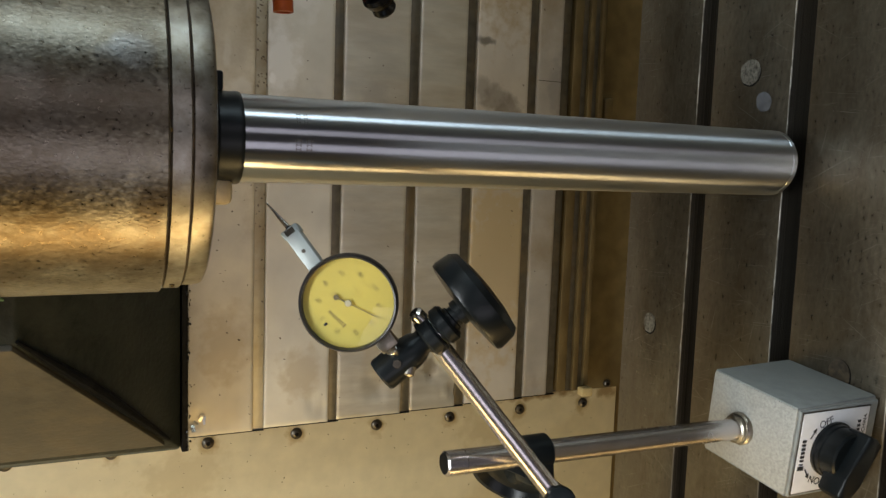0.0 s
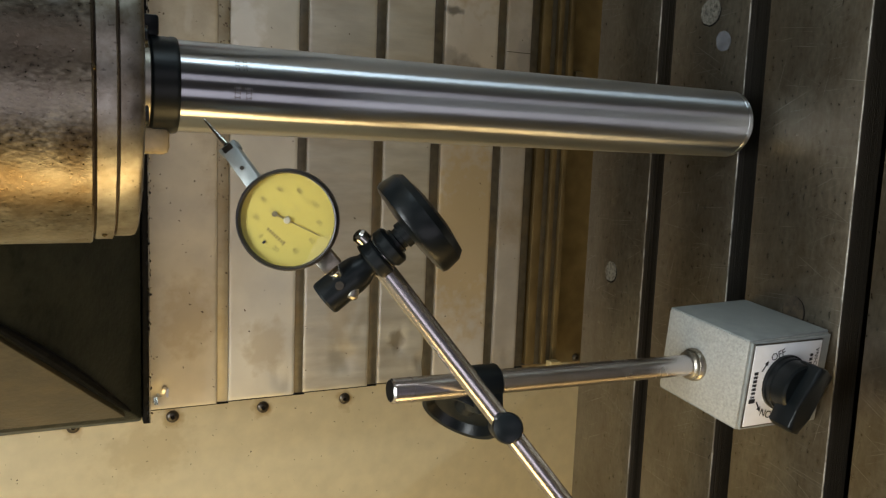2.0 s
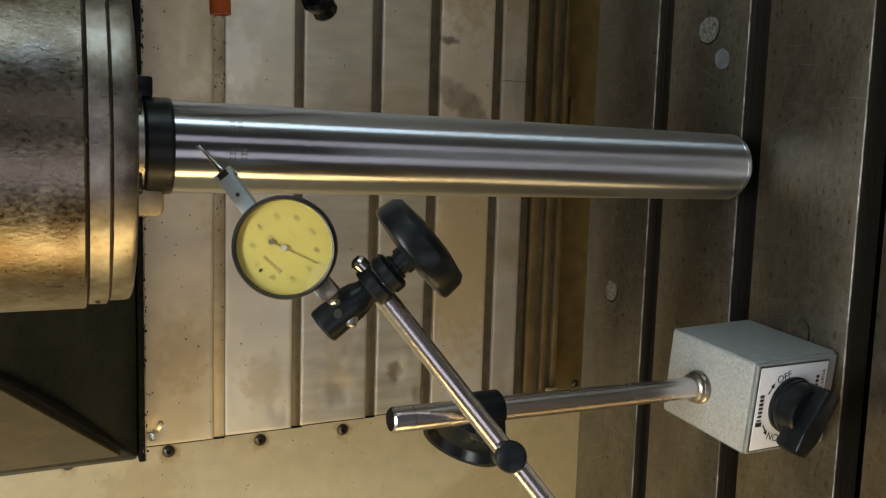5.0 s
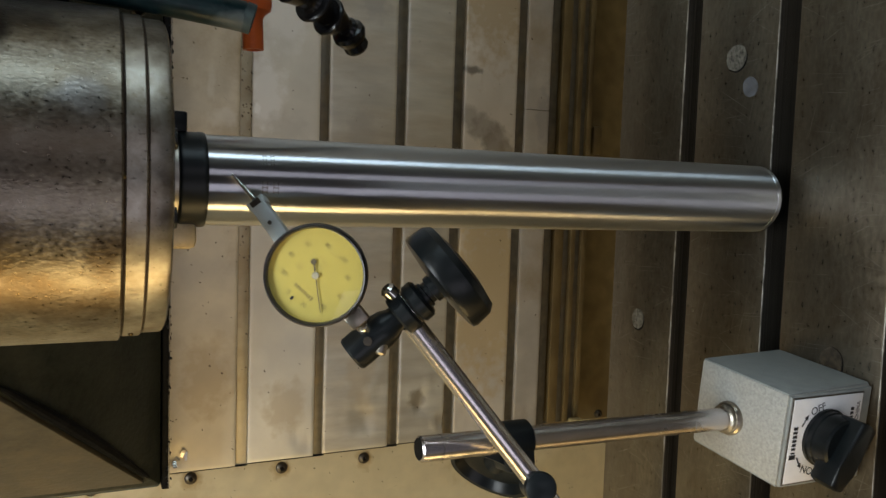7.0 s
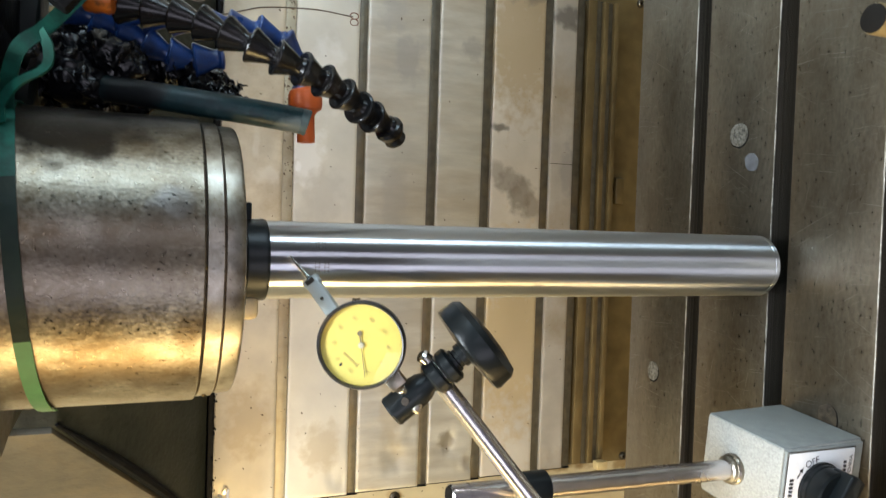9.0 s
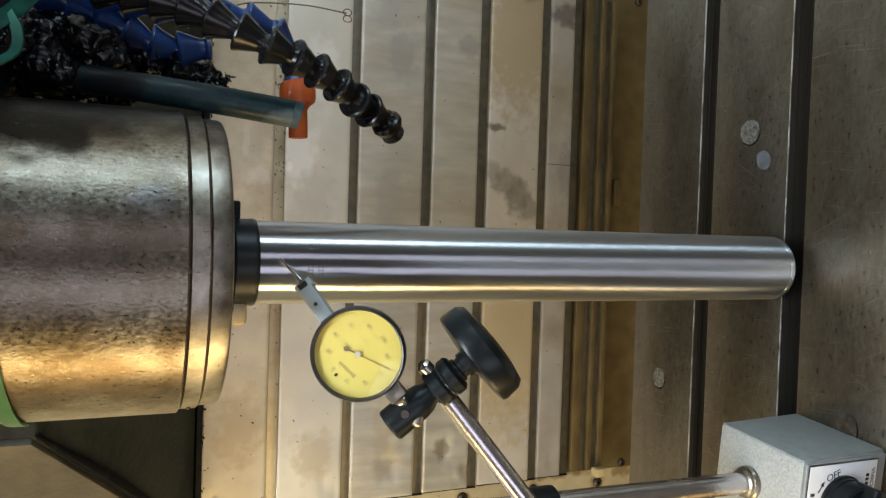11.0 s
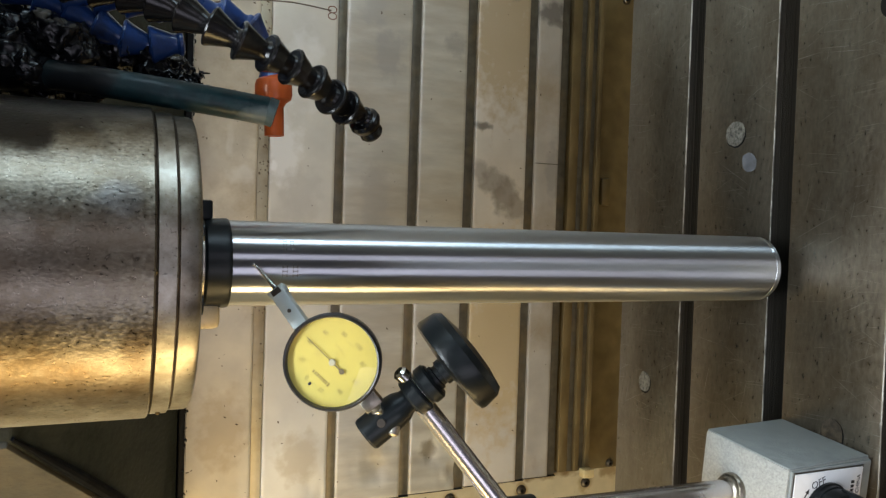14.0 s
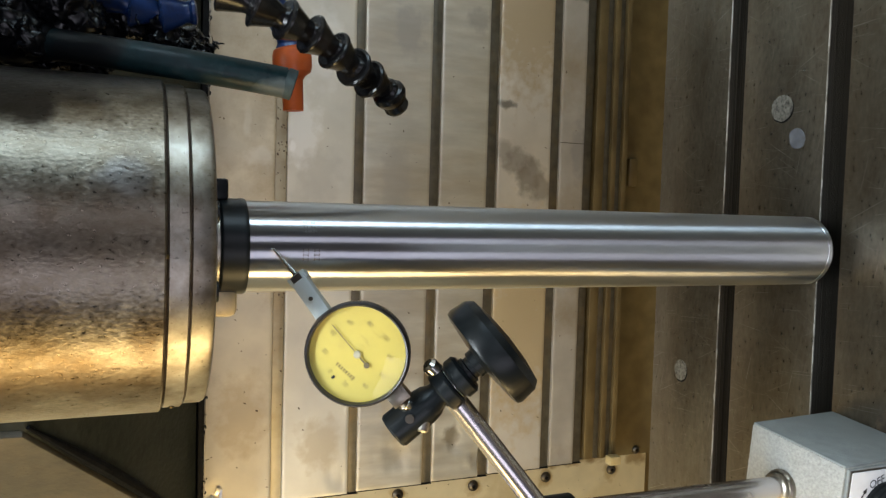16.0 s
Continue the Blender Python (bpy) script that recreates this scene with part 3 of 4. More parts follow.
DENTS = {0: [(-0.309, 0.292, 0.016, 0.0045), (-0.300, 0.325, 0.012, -0.003)], 1: [(-0.300, 0.150, 0.02, 0.002)], 2: [(-0.285, 0.085, 0.028, 0.0030), (-0.24, 0.06, 0.03, -0.0016)],
         3: [(-0.272, 0.006, 0.022, 0.0045), (-0.300, -0.022, 0.020, 0.0055), (-0.245, -0.015, 0.02, -0.002)], 4: [(-0.305, -0.06, 0.02, 0.003), (-0.20, -0.1, 0.03, 0.002)], 5: [(-0.30, -0.15, 0.015, 0.002)]}
way_cover = thing("way_cover", "oil-stained telescopic steel way cover in stepped plates", "way cover")
CX0, CX1 = -0.325, 0.350
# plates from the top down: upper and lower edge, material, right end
PLATES = [(0.420, 0.2308, COVER_GOLD), (0.2172, 0.1400, COVER_GLINTS), (0.1288, 0.0462), (0.0332, -0.0293), (-0.0438, -0.1185, COVER_SMEARED), (-0.1315, -0.1675, COVER_LAST)]
for i, p in enumerate(PLATES):
    z1, z0 = p[0], p[1]
    mat = p[2] if len(p) > 2 else COVER
    yy = 0.532 - 0.001 * i
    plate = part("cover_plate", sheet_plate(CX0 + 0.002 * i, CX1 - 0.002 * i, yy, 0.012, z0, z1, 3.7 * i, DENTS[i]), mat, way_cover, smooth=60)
    # Thin black strip added to draw the shaded gap at the plate's end.
    part("end_gap_strip", box(CX0 + 0.002 * i - 0.0013, CX0 + 0.002 * i - 0.0001, yy + 0.001, yy + 0.014, z0 - 0.0135, z1), RECESS_SHADE, plate, "dark gap along the plate end")
    part("wiper_lip", box(CX0 + 0.002 * i, CX1, yy + 0.003, yy + 0.012, z0 - 0.0135, z0 - 0.0004, 0.001), LIP_GOLD if i == 0 else WIPER, way_cover)
# the pushed-together lowest frames
for z0, z1, yy, mat in ((-0.2000, -0.1860, 0.529, LIP), (-0.2090, -0.2010, 0.531, WIPER), (-0.2180, -0.2100, 0.527, LIP), (-0.2260, -0.2190, 0.530, WIPER), (-0.2350, -0.2270, 0.526, LIP)):
    part("frame_lip", box(CX0 + 0.012, CX1 - 0.012, yy, yy + 0.03, z0, z1, 0.0012), mat, way_cover)
part("roller_stop", box(-0.318, -0.306, 0.508, 0.522, -0.232, -0.215, 0.002), STOP, way_cover, "small yellowed stop block")
part("backing", box(CX0 + 0.004, CX1 - 0.004, 0.553, 0.573, -0.232, 0.60), DARK, way_cover)
# plate joints, dents and scuffs
part("joint", box(0.108, 0.1088, 0.5264, 0.5280, -0.167, -0.132), WIPER, way_cover)


flecks = bmesh.new()
rnd = random.Random(12)
for k in range(330):
    if k < 170:
        x, z, y = -0.30 + 0.64 * rnd.random() ** 0.45, 0.2180 + rnd.uniform(-0.001, 0.012), 0.5348
    elif k < 230:
        x, z, y = rnd.uniform(-0.31, 0.34), rnd.uniform(0.232, 0.31), 0.5318
    else:
        x, z, y = rnd.uniform(-0.31, 0.34), rnd.uniform(-0.165, 0.2), 0.5345
        for i, p in enumerate(PLATES):
            if p[1] < z < p[0]:
                y = 0.5318 - 0.001 * i
    s = rnd.uniform(0.0004, 0.0014) * (0.8 if k > 170 else 1)
    m = pose(x, y, z, rnd.uniform(0, 90), rnd.uniform(0, 90), rnd.uniform(0, 90)) @ Matrix.Diagonal((s, s * 0.6, s * rnd.uniform(0.7, 2.2), 1))
    bmesh.ops.create_icosphere(flecks, subdivisions=1, radius=1, matrix=m)
part("dry_swarf", flecks, FLECK, way_cover, "dry brown swarf flecks")["kind"] = "stuff"


def screw_head(x, y, z, parent, r=0.0075):
    face = Matrix.Translation((x, y, z)) @ pose(0, 0, 0, 90, 0, 0)
    head = part("screw", lathe([(r, 0), (r, 0.0012), (r * 0.92, 0.0030), (r * 0.66, 0.0046), (r * 0.40, 0.0050), (r * 0.34, 0.0032), (0.0001, 0.0030)], 20, face), SCREW, parent)
    part("socket", lathe([(r * 0.36, 0.0030), (r * 0.36, 0.0036)], 6, face), RECESS_SHADE, head)
    return head


side_panel = thing("side_panel", "cream painted sheet-metal side panel held by round screws", "panel")
part("sheet", prism([(-1.05, -0.345), (-0.342, -0.345), (-0.334, -0.342), (-0.330, -0.334), (-0.330, 0.90), (-1.05, 0.90)], 0.604, 0.612, 0.0012), PANEL, side_panel)
for z in (0.603, 0.4925, 0.3823, 0.2721, 0.1611, 0.0512, -0.058, -0.1718, -0.2824):
    screw_head(-0.3598, 0.604, z, side_panel)
right_panel = thing("side_panel", "pale painted sheet-metal side panel held by round screws", "panel")
part("sheet", prism([(1.05, -0.345), (0.3725, -0.345), (0.3665, -0.340), (0.3665, 0.90), (1.05, 0.90)], 0.585, 0.593, 0.0012), WHITE_PANEL, right_panel)
for z in (0.603, 0.493, 0.383, 0.272, 0.162, 0.050, -0.0610, -0.1715, -0.2840):
    screw_head(0.386, 0.585, z, right_panel)
# Black strip added to draw the shade in the gap beside the panel.
part("edge_gap_strip", box(-0.3300, -0.3272, 0.600, 0.606, -0.336, 0.90), RECESS_SHADE, side_panel, "black strip drawn for the dark gap along the panel edge")
pflecks = bmesh.new()
for k in range(300):
    x, z = rnd.uniform(-0.62, -0.335), rnd.uniform(-0.3, 0.5)
    s = rnd.uniform(0.0002, 0.0008)
    bmesh.ops.create_icosphere(pflecks, subdivisions=1, radius=1, matrix=pose(x, 0.6036, z, 0, rnd.uniform(0, 180), 0) @ Matrix.Diagonal((s, 0.0004, s * rnd.uniform(0.6, 2.0), 1)))
part("dry_swarf", pflecks, FLECK, side_panel)["kind"] = "stuff"

tray = thing("chip_pan", "tan oily sheet-metal chip pan behind the table", "chip pan")
part("back_sheet", box(-0.331, 0.367, 0.578, 0.590, -0.62, -0.236), PAN, tray)
part("back_sheet", box(-1.05, 1.05, 0.616, 0.626, -0.62, -0.20), PAN, tray)
part("bottom_sheet", box(-1.05, 1.05, -0.70, 0.616, -0.64, -0.62), PAN, tray)
part("rib", box(-0.30, 0.32, 0.566, 0.579, -0.262, -0.247, 0.003), PAN, tray)
for x in (-0.3245, 0.3600):
    screw_head(x, 0.578, -0.3055, tray, 0.006)
part("weld_tab", box(0.058, 0.098, 0.570, 0.5785, -0.285, -0.270, 0.003), PAN, tray)

# ---- spindle head ----
spindle_head = thing("spindle_head", "dark green-grey painted cast spindle head of the machine", "spindle head")
HB = 0.312
part("back_plate", box(-0.318, 0.330, 0.475, 0.536, HB + 0.004, 0.95, 0.004), HEADFACE, spindle_head, "green-grey painted carriage plate")
part("edge_strip", box(-0.318, 0.330, 0.468, 0.536, HB - 0.004, HB + 0.0036, 0.0015), DEEP_BLACK, spindle_head, "scraped black lower edge")

part("scraped_edge", box(-0.317, 0.329, 0.4664, 0.4682, HB - 0.0036, HB - 0.0026, 0.0003), EDGE, spindle_head, "edge scraped to bare metal")


chips = bmesh.new()
rnd = random.Random(21)
for k in range(5):
    bmesh.ops.create_grid(chips, x_segments=4, y_segments=3, size=0.5, matrix=pose(-0.309 + rnd.uniform(-0.008, 0.010), 0.5295, 0.297 + rnd.uniform(-0.012, 0.006), 90 + rnd.uniform(-25, 25), rnd.uniform(-30, 30), rnd.uniform(0, 180)) @ Matrix.Diagonal((rnd.uniform(0.004, 0.010), rnd.uniform(0.002, 0.005), 1, 1)))
for v in chips.verts:
    v.co += Vector(noise.noise_vector(v.co * 180)) * 0.0006
part("sheet_chips", chips, CHIP, way_cover, "bright bent sheet chips stuck in oil")["kind"] = "stuff"
grime = bmesh.new()
for k in range(170):
    s_ = rnd.uniform(0.0004, 0.0013)
    bmesh.ops.create_icosphere(grime, subdivisions=2, radius=s_, matrix=pose(-0.318 + 0.645 * rnd.random(), 0.4665 + rnd.uniform(-0.0005, 0.002), HB - 0.0030 + rnd.gauss(0, 0.0012)) @ Matrix.Diagonal((rnd.uniform(1, 2.6), 0.6, 0.8, 1)))
for v in grime.verts:
    v.co += Vector(noise.noise_vector(v.co * 500)) * 0.0008
part("edge_grime", grime, GUNK, spindle_head, "black oily grime along the edge")["kind"] = "stuff"


def slab(corners, up, bevel):
    """A casting face of some thickness: its corners, pushed along one way."""
    bm = bmesh.new()
    a = [bm.verts.new(p) for p in corners]
    b = [bm.verts.new(Vector(p) + Vector(up)) for p in corners]
    bm.faces.new(a)
    bm.faces.new(b)
    for k in range(len(a)):
        m = (k + 1) % len(a)
        bm.faces.new((a[k], a[m], b[m], b[k]))
    if bevel:
        bmesh.ops.bevel(bm, geom=bm.edges[:], offset=bevel, segments=2, profile=0.5, affect="EDGES")
    return bm


GL, GR, AL, AR = Vector((-0.314, 0.470, HB + 0.004)), Vector((0.328, 0.470, HB + 0.004)), Vector((-0.1565, 0.300, 0.4515)), Vector((0.1815, 0.300, 0.4515))
part("underside", slab((GL, GR, AR, AL), (0, 0.006, 0.30), 0.003), GREENGREY_SHADE, spindle_head, "sloping underside of the casting, its paint darkened for shade")
for foot, top, side in ((Vector((-0.2985, 0.453, 0.3297)), AL, -1), (GR, AR, 1)):
    out = Vector((side * 0.0035, -0.0035, 0))
    part("side_wall", slab((foot + out + Vector((0, 0, 0.004)), top + out + Vector((0, 0, 0.003)), top + out + Vector((0, 0, 0.42)), foot + out + Vector((0, 0, 0.56))), (side * -0.006, 0.006, 0), 0.0012), HEADFACE if side > 0 else WARM_FACE, spindle_head, "green-grey painted side of the casting" if side > 0 else "painted side of the casting, warm light put into its colour")
    inner = Vector((-side * 0.0050, -0.0004, -0.0006))
    # A near-black tube draws the shaded crease along the casting edge.
    part("seam_shade", tube([foot + inner * 0.3, (foot + top) / 2 + inner, top + inner * 0.6], 0.0042, 10, 8, radii=lambda q: 0.0016 + 0.0040 * math.sin(math.pi * min(1, q * 1.05)) ** 0.8), DEEP_BLACK, spindle_head)
part("neck", box(-0.150, 0.168, 0.02, 0.302, 0.470, 0.95, 0.03, 4), GREENGREY_SHADE, spindle_head)
part("spindle_boss", lathe([(0.092, 0.452), (0.100, 0.456), (0.103, 0.464), (0.103, 0.95)], 72), BOSS, spindle_head, "brown iron spindle boss, darkened in colour for its shade")
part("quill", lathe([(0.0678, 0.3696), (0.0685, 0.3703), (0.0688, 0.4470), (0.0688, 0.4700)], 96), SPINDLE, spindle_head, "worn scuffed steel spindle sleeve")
part("groove_ring", lathe([(0.0655, 0.3685), (0.0655, 0.3705)], 96), GROOVE, spindle_head)
part("nose_ring", lathe([(0.0664, 0.3617), (0.0669, 0.3622), (0.0669, 0.3686), (0.0664, 0.3691)], 96), NOSE, spindle_head)
part("groove_ring", lathe([(0.0650, 0.3605), (0.0650, 0.3625)], 96), GROOVE, spindle_head)
part("nose_face", lathe([(0.0636, 0.3526), (0.0650, 0.3533), (0.0656, 0.3546), (0.0657, 0.3608), (0.0653, 0.3612)], 96), NOSE, spindle_head)
part("spindle_nose", lathe([(0.0225, 0.3495), (0.0235, 0.3503), (0.0235, 0.3560)], 64), BLACK, spindle_head)
part("drive_key", box(-0.0300, -0.0180, -0.0085, 0.0045, 0.3385, 0.3552, 0.0030), SATIN_KEY, spindle_head, "steel drive key, warm reflection painted gold")
part("drive_key", box(0.0200, 0.0290, -0.0060, 0.0060, 0.3425, 0.3552, 0.0012), BLACK, spindle_head)
for a in (200, 250, 290, 20, 110):
    x, y = 0.044 * math.cos(radians(a)), 0.044 * math.sin(radians(a))
    part("cap_screw", rod((x, y, 0.3555), (x, y, 0.3500), 0.0042), BLACK, spindle_head)
for a, z in ((-90, 0.3698), (-160, 0.3655)):
    x, y = 0.0668 * math.cos(radians(a)), 0.0668 * math.sin(radians(a))
    bm = bmesh.new()
    bmesh.ops.create_icosphere(bm, subdivisions=2, radius=0.0011, matrix=pose(x, y, z))
    part("metal_fleck", bm, BRASS, spindle_head)

# ---- test bar ----
test_bar = thing("test_bar", "polished ground steel test bar with engraved letters, held in the spindle", "test bar")
part("taper_collar", lathe([(0.0200, 0.3466), (0.0207, 0.3456), (0.0207, 0.3384), (0.0209, 0.3378), (0.0209, 0.3360), (0.0205, 0.3352)], 64), BLACK, test_bar, "blackened collar")
part("drive_ring", lathe([(0.0192, 0.3500), (0.0196, 0.3494), (0.0196, 0.3470), (0.0192, 0.3464)], 64), NOSE, test_bar)
part("cylinder", lathe([(0.0188, 0.0075), (0.0200, 0.0092), (0.0200, 0.0116), (0.0196, 0.0120), (0.0200, 0.0124), (0.0200, 0.3360)], 128), CHROME, test_bar)


def engraving(a0, z, width, height, rows):
    """Unreadable engraved marks, as small dark bars that follow the bar's round."""
    bm = bmesh.new()
    for r in range(rows):
        for k in range(3):
            a = radians(a0 + (k - 1) * 5.6)
            m = Matrix.Rotation(a, 4, "Z") @ Matrix.Translation((0.02, 0, z + r * height * 1.5))
            for dz, w, h in ((0.32, width, 0.16), (-0.32, width, 0.16), (0, width * 0.3, 0.7)):
                bmesh.ops.create_cube(bm, size=1, matrix=m @ Matrix.Translation((0, 0, dz * height)) @ Matrix.Diagonal((0.0001, w, h * height, 1)))
    return part("engraving", bm, ETCH, test_bar)


engraving(-97, 0.3072, 0.0014, 0.0032, 2)
engraving(-62, 0.3085, 0.0011, 0.0022, 2)

# ---- magnetic stand ----
magnetic_stand = thing("magnetic_stand", "grey magnetic base with chrome column, clamp and cross rod", "magnetic stand")
BASE = pose(-0.1508, -0.0468, 0.0, 0, 0, -5.5)
part("base_block", prism([(-0.0262, 0.0004), (0.0264, 0.0004), (0.0244, 0.0608), (-0.0245, 0.0608)], -0.0300, 0.0310, 0.0016, m=BASE), HAMMER, magnetic_stand, "grey hammer-painted magnet block")
part("side_cheek", prism([(0.0256, 0.0014), (0.0269, 0.0014), (0.0250, 0.0600), (0.0237, 0.0600)], -0.0295, 0.0305, 0.0004, m=BASE), BASE_SIDE, magnetic_stand)
part("side_cheek", prism([(-0.0267, 0.0014), (-0.0254, 0.0014), (-0.0238, 0.0600), (-0.0251, 0.0600)], -0.0295, 0.0305, 0.0004, m=BASE), BASE_SIDE, magnetic_stand)
part("front_frame", prism([(-0.0255, 0.0020), (0.0255, 0.0020), (0.0242, 0.0604), (-0.0243, 0.0604)], -0.0322, -0.0302, 0.0008, m=BASE), BASE_SIDE, magnetic_stand)
part("plate_border", box(-0.0232, 0.0236, -0.0326, -0.0319, 0.0082, 0.0596, 0.0002, m=BASE), SCREW, magnetic_stand, "dark line round the label")
plate = part("label_plate", box(-0.0224, 0.0228, -0.0330, -0.0323, 0.0090, 0.0588, 0.0003, m=BASE), PLATE, magnetic_stand, "silver switch label with black print")
FACE = BASE @ pose(0, -0.03308, 0, 90, 0, 0)
writing("OFF", 0.0058, INK, plate, FACE @ pose(0.0166, 0.0415, 0, 0, 0, -72), "off_lettering")
writing("ON", 0.0058, INK, plate, FACE @ pose(-0.0160, 0.0435, 0, 0, 0, 72), "on_lettering")
writing("MADE IN CHINA", 0.0034, INK, plate, FACE @ pose(0.006, 0.0118, 0), "origin_lettering")
for k in range(8):
    part("print_bar", box(-0.0008, 0.0008, -0.0001, 0.0001, -0.0011, 0.0011, m=FACE @ pose(-0.002 + 0.0024 * k, 0.0160, 0, 90, 0, 0)), INK, plate, smooth=0)
for k, w in enumerate((0.0024, 0.0008, 0.0012, 0.0014, 0.0014, 0.0016, 0.0014, 0.0016)):
    part("print_bar", box(-w / 2, w / 2, -0.0001, 0.0001, -0.0014 if k else -0.0021, 0.0014 if k else 0.0021, m=FACE @ pose(-0.0080 + 0.0022 * k, 0.0555, 0, 90, 0, 0)), INK, plate, smooth=0)
for x, z, turn in ((0.0108, 0.0500, -32), (-0.0112, 0.0505, 212)):
    arrow = join(box(-0.0030, 0.0012, -0.0004, 0.0004, 0, 0.0001), prism([(0.0012, -0.0014), (0.0040, 0), (0.0012, 0.0014)], 0, 0.0001, m=pose(0, 0, 0, 90, 0, 0)))
    arrow.transform(FACE @ pose(x, z, 0, 0, 0, turn))
    part("arrow", arrow, INK, plate, smooth=0)
KN = BASE @ pose(0.001, -0.0330, 0.0345, 90, 0, 0)
knob = part("switch_knob", lathe([(0.0153, 0), (0.0155, 0.0016), (0.0146, 0.0022), (0.0146, 0.0042), (0.0140, 0.0048), (0.0136, 0.0120), (0.0126, 0.0132)], 56, KN), PLASTIC, magnetic_stand, "black plastic rotary switch")
part("grip", prism([(-0.0140, -0.0060), (0.0110, -0.0062), (0.0215, -0.0048), (0.0226, 0.0), (0.0215, 0.0048), (0.0110, 0.0062), (-0.0140, 0.0060), (-0.0152, 0.0)], -0.0060, 0.0075, 0.0014,
     m=KN @ pose(0, 0, 0.0125, 0, 0, 150) @ pose(0, 0, 0, 90, 0, 0)), PLASTIC, knob)
COL0, COL1 = Vector((-0.1515, -0.0415, 0.0600)), Vector((-0.1482, -0.0430, 0.2465))
part("column_collar", lathe([(0.0093, 0), (0.0093, 0.0028), (0.0086, 0.0040), (0.0078, 0.0042), (0.0078, 0.0062), (0.0066, 0.0070)], 40, axis_matrix(COL0, COL1)), NOSE, magnetic_stand)
column = part("column", rod(COL0, COL1, 0.0059, 0.0009, 48), ROD_STEEL, magnetic_stand, "chromed round column")
up = (COL1 - COL0).normalized()
part("end_ring", rod(COL1 - up * 0.0105, COL1 - up * 0.0100, 0.00605), SCREW, column)
part("end_bore", rod(COL1 - up * 0.0005, COL1 + up * 0.0002, 0.0051), RECESS_SHADE, column)
CL = COL0 + (COL1 - COL0) * 0.738
ROD0, ROD1 = Vector((-0.0895, -0.0480, 0.2538)), Vector((-0.1636, -0.0655, 0.1970))
ahead = (ROD1 - ROD0).normalized()
part("cross_rod", rod(ROD0, ROD1 + ahead * 0.085, 0.0047, 0.0006, 40), ROD_STEEL, magnetic_stand, "chromed cross rod")
TOEYE = Vector((0.30, -0.86, 0.40)).normalized()
CLM = Matrix.Translation(CL)
part("column_clamp", join(lathe([(0.0082, -0.0075), (0.0092, -0.0065), (0.0092, 0.0065), (0.0082, 0.0075)], 40, CLM),
     box(-0.014, 0.004, -0.008, 0.008, -0.0073, 0.0073, 0.002, m=CLM @ pose(0, 0, 0, 0, 0, 10))), BLACK, magnetic_stand, "black clamp sleeve")
part("clamp_barrel", rod(ROD1 - TOEYE * 0.022, ROD1 + TOEYE * 0.0042, 0.0068, 0.001, 36), BLACK, magnetic_stand)
part("clamp_cap", lathe([(0.0067, 0), (0.0072, 0.0008), (0.0072, 0.0034), (0.0064, 0.0050), (0.0040, 0.0058), (0.0008, 0.0060)], 40, axis_matrix(ROD1 + TOEYE * 0.0045, ROD1 + TOEYE * 0.1)), BLACK, magnetic_stand, "round black clamp cap")
FACING = Matrix(((0.0294, 0.9992, 0.0275), (-0.3905, 0.0369, -0.9199), (-0.9201, 0.0163, 0.3913)))
KB = CL + FACING @ Vector((-0.0085, -0.0170, -0.012))
KBX = FACING @ Vector((-0.40, -0.70, 0.59)).normalized()
part("clamp_knob", lathe([(0.006, -0.001), (0.0160, 0.0), (0.0185, 0.0045), (0.0205, 0.0050), (0.0210, 0.0035), (0.0208, -0.0035), (0.0190, -0.0068), (0.010, -0.0085), (0.001, -0.009)], 56, axis_matrix(KB, KB + KBX)), PLASTIC, magnetic_stand, "large black clamping knob")
part("knob_stem", rod(KB - KBX * 0.002, CL, 0.0060), BLACK, magnetic_stand)

# head of the stand and dial indicator share one frame that faces the lens of a watcher in front
FR = Matrix(((0.0294, 0.9992, 0.0275, -0.0678), (-0.3905, 0.0369, -0.9199, -0.0550), (-0.9201, 0.0163, 0.3913, 0.2986), (0, 0, 0, 1)))


def at(u, v, w):
    return FR @ Vector((u, v, w))


SL0, SL1 = at(0.0122, -0.0360, -0.022), at(0.0312, -0.0205, -0.024)
al = (SL1 - SL0).normalized()
sleeve = part("swivel_sleeve", lathe([(0.0062, 0.0008), (0.0074, 0), (0.0080, 0.001), (0.0080, 0.0165), (0.0073, 0.0205), (0.0058, 0.0235), (0.0058, 0.026)], 44, axis_matrix(SL0, SL1)), BLACK, magnetic_stand, "black swivel sleeve")
eye_hole = at(0.0197, -0.0288, -0.0146)
part("cross_hole", rod(eye_hole - (FR.to_3x3() @ Vector((0, 0, 1))) * 0.0006, eye_hole + (FR.to_3x3() @ Vector((0, 0, 1))) * 0.0004, 0.0019), SCREW, sleeve)
R1, R2 = at(0.0348, -0.0178, -0.024), at(0.0408, -0.0128, -0.024)
part("clamp_ring", lathe([(0.0090, -0.0032), (0.0098, -0.0022), (0.0098, 0.0022), (0.0090, 0.0032)], 44, axis_matrix(R1, R2)), BLACK, magnetic_stand)
part("clamp_ring", lathe([(0.0082, -0.0032), (0.0092, -0.0022), (0.0092, 0.0016), (0.0078, 0.0030)], 44, axis_matrix(R2, R2 + (R2 - R1))), BLACK, magnetic_stand)
part("clamp_washer", rod(R1 + (R2 - R1) * 0.43, R1 + (R2 - R1) * 0.55, 0.0086), STEEL, magnetic_stand)
S0, S1 = at(0.0420, -0.0118, -0.024), at(0.0500, -0.0050, -0.024)
part("knob_stem", lathe([(0.0060, 0), (0.0060, 0.003), (0.0050, 0.0034), (0.0050, 0.0052), (0.0062, 0.0056), (0.0062, 0.012)], 36, axis_matrix(S0, S1)), BLACK, magnetic_stand)
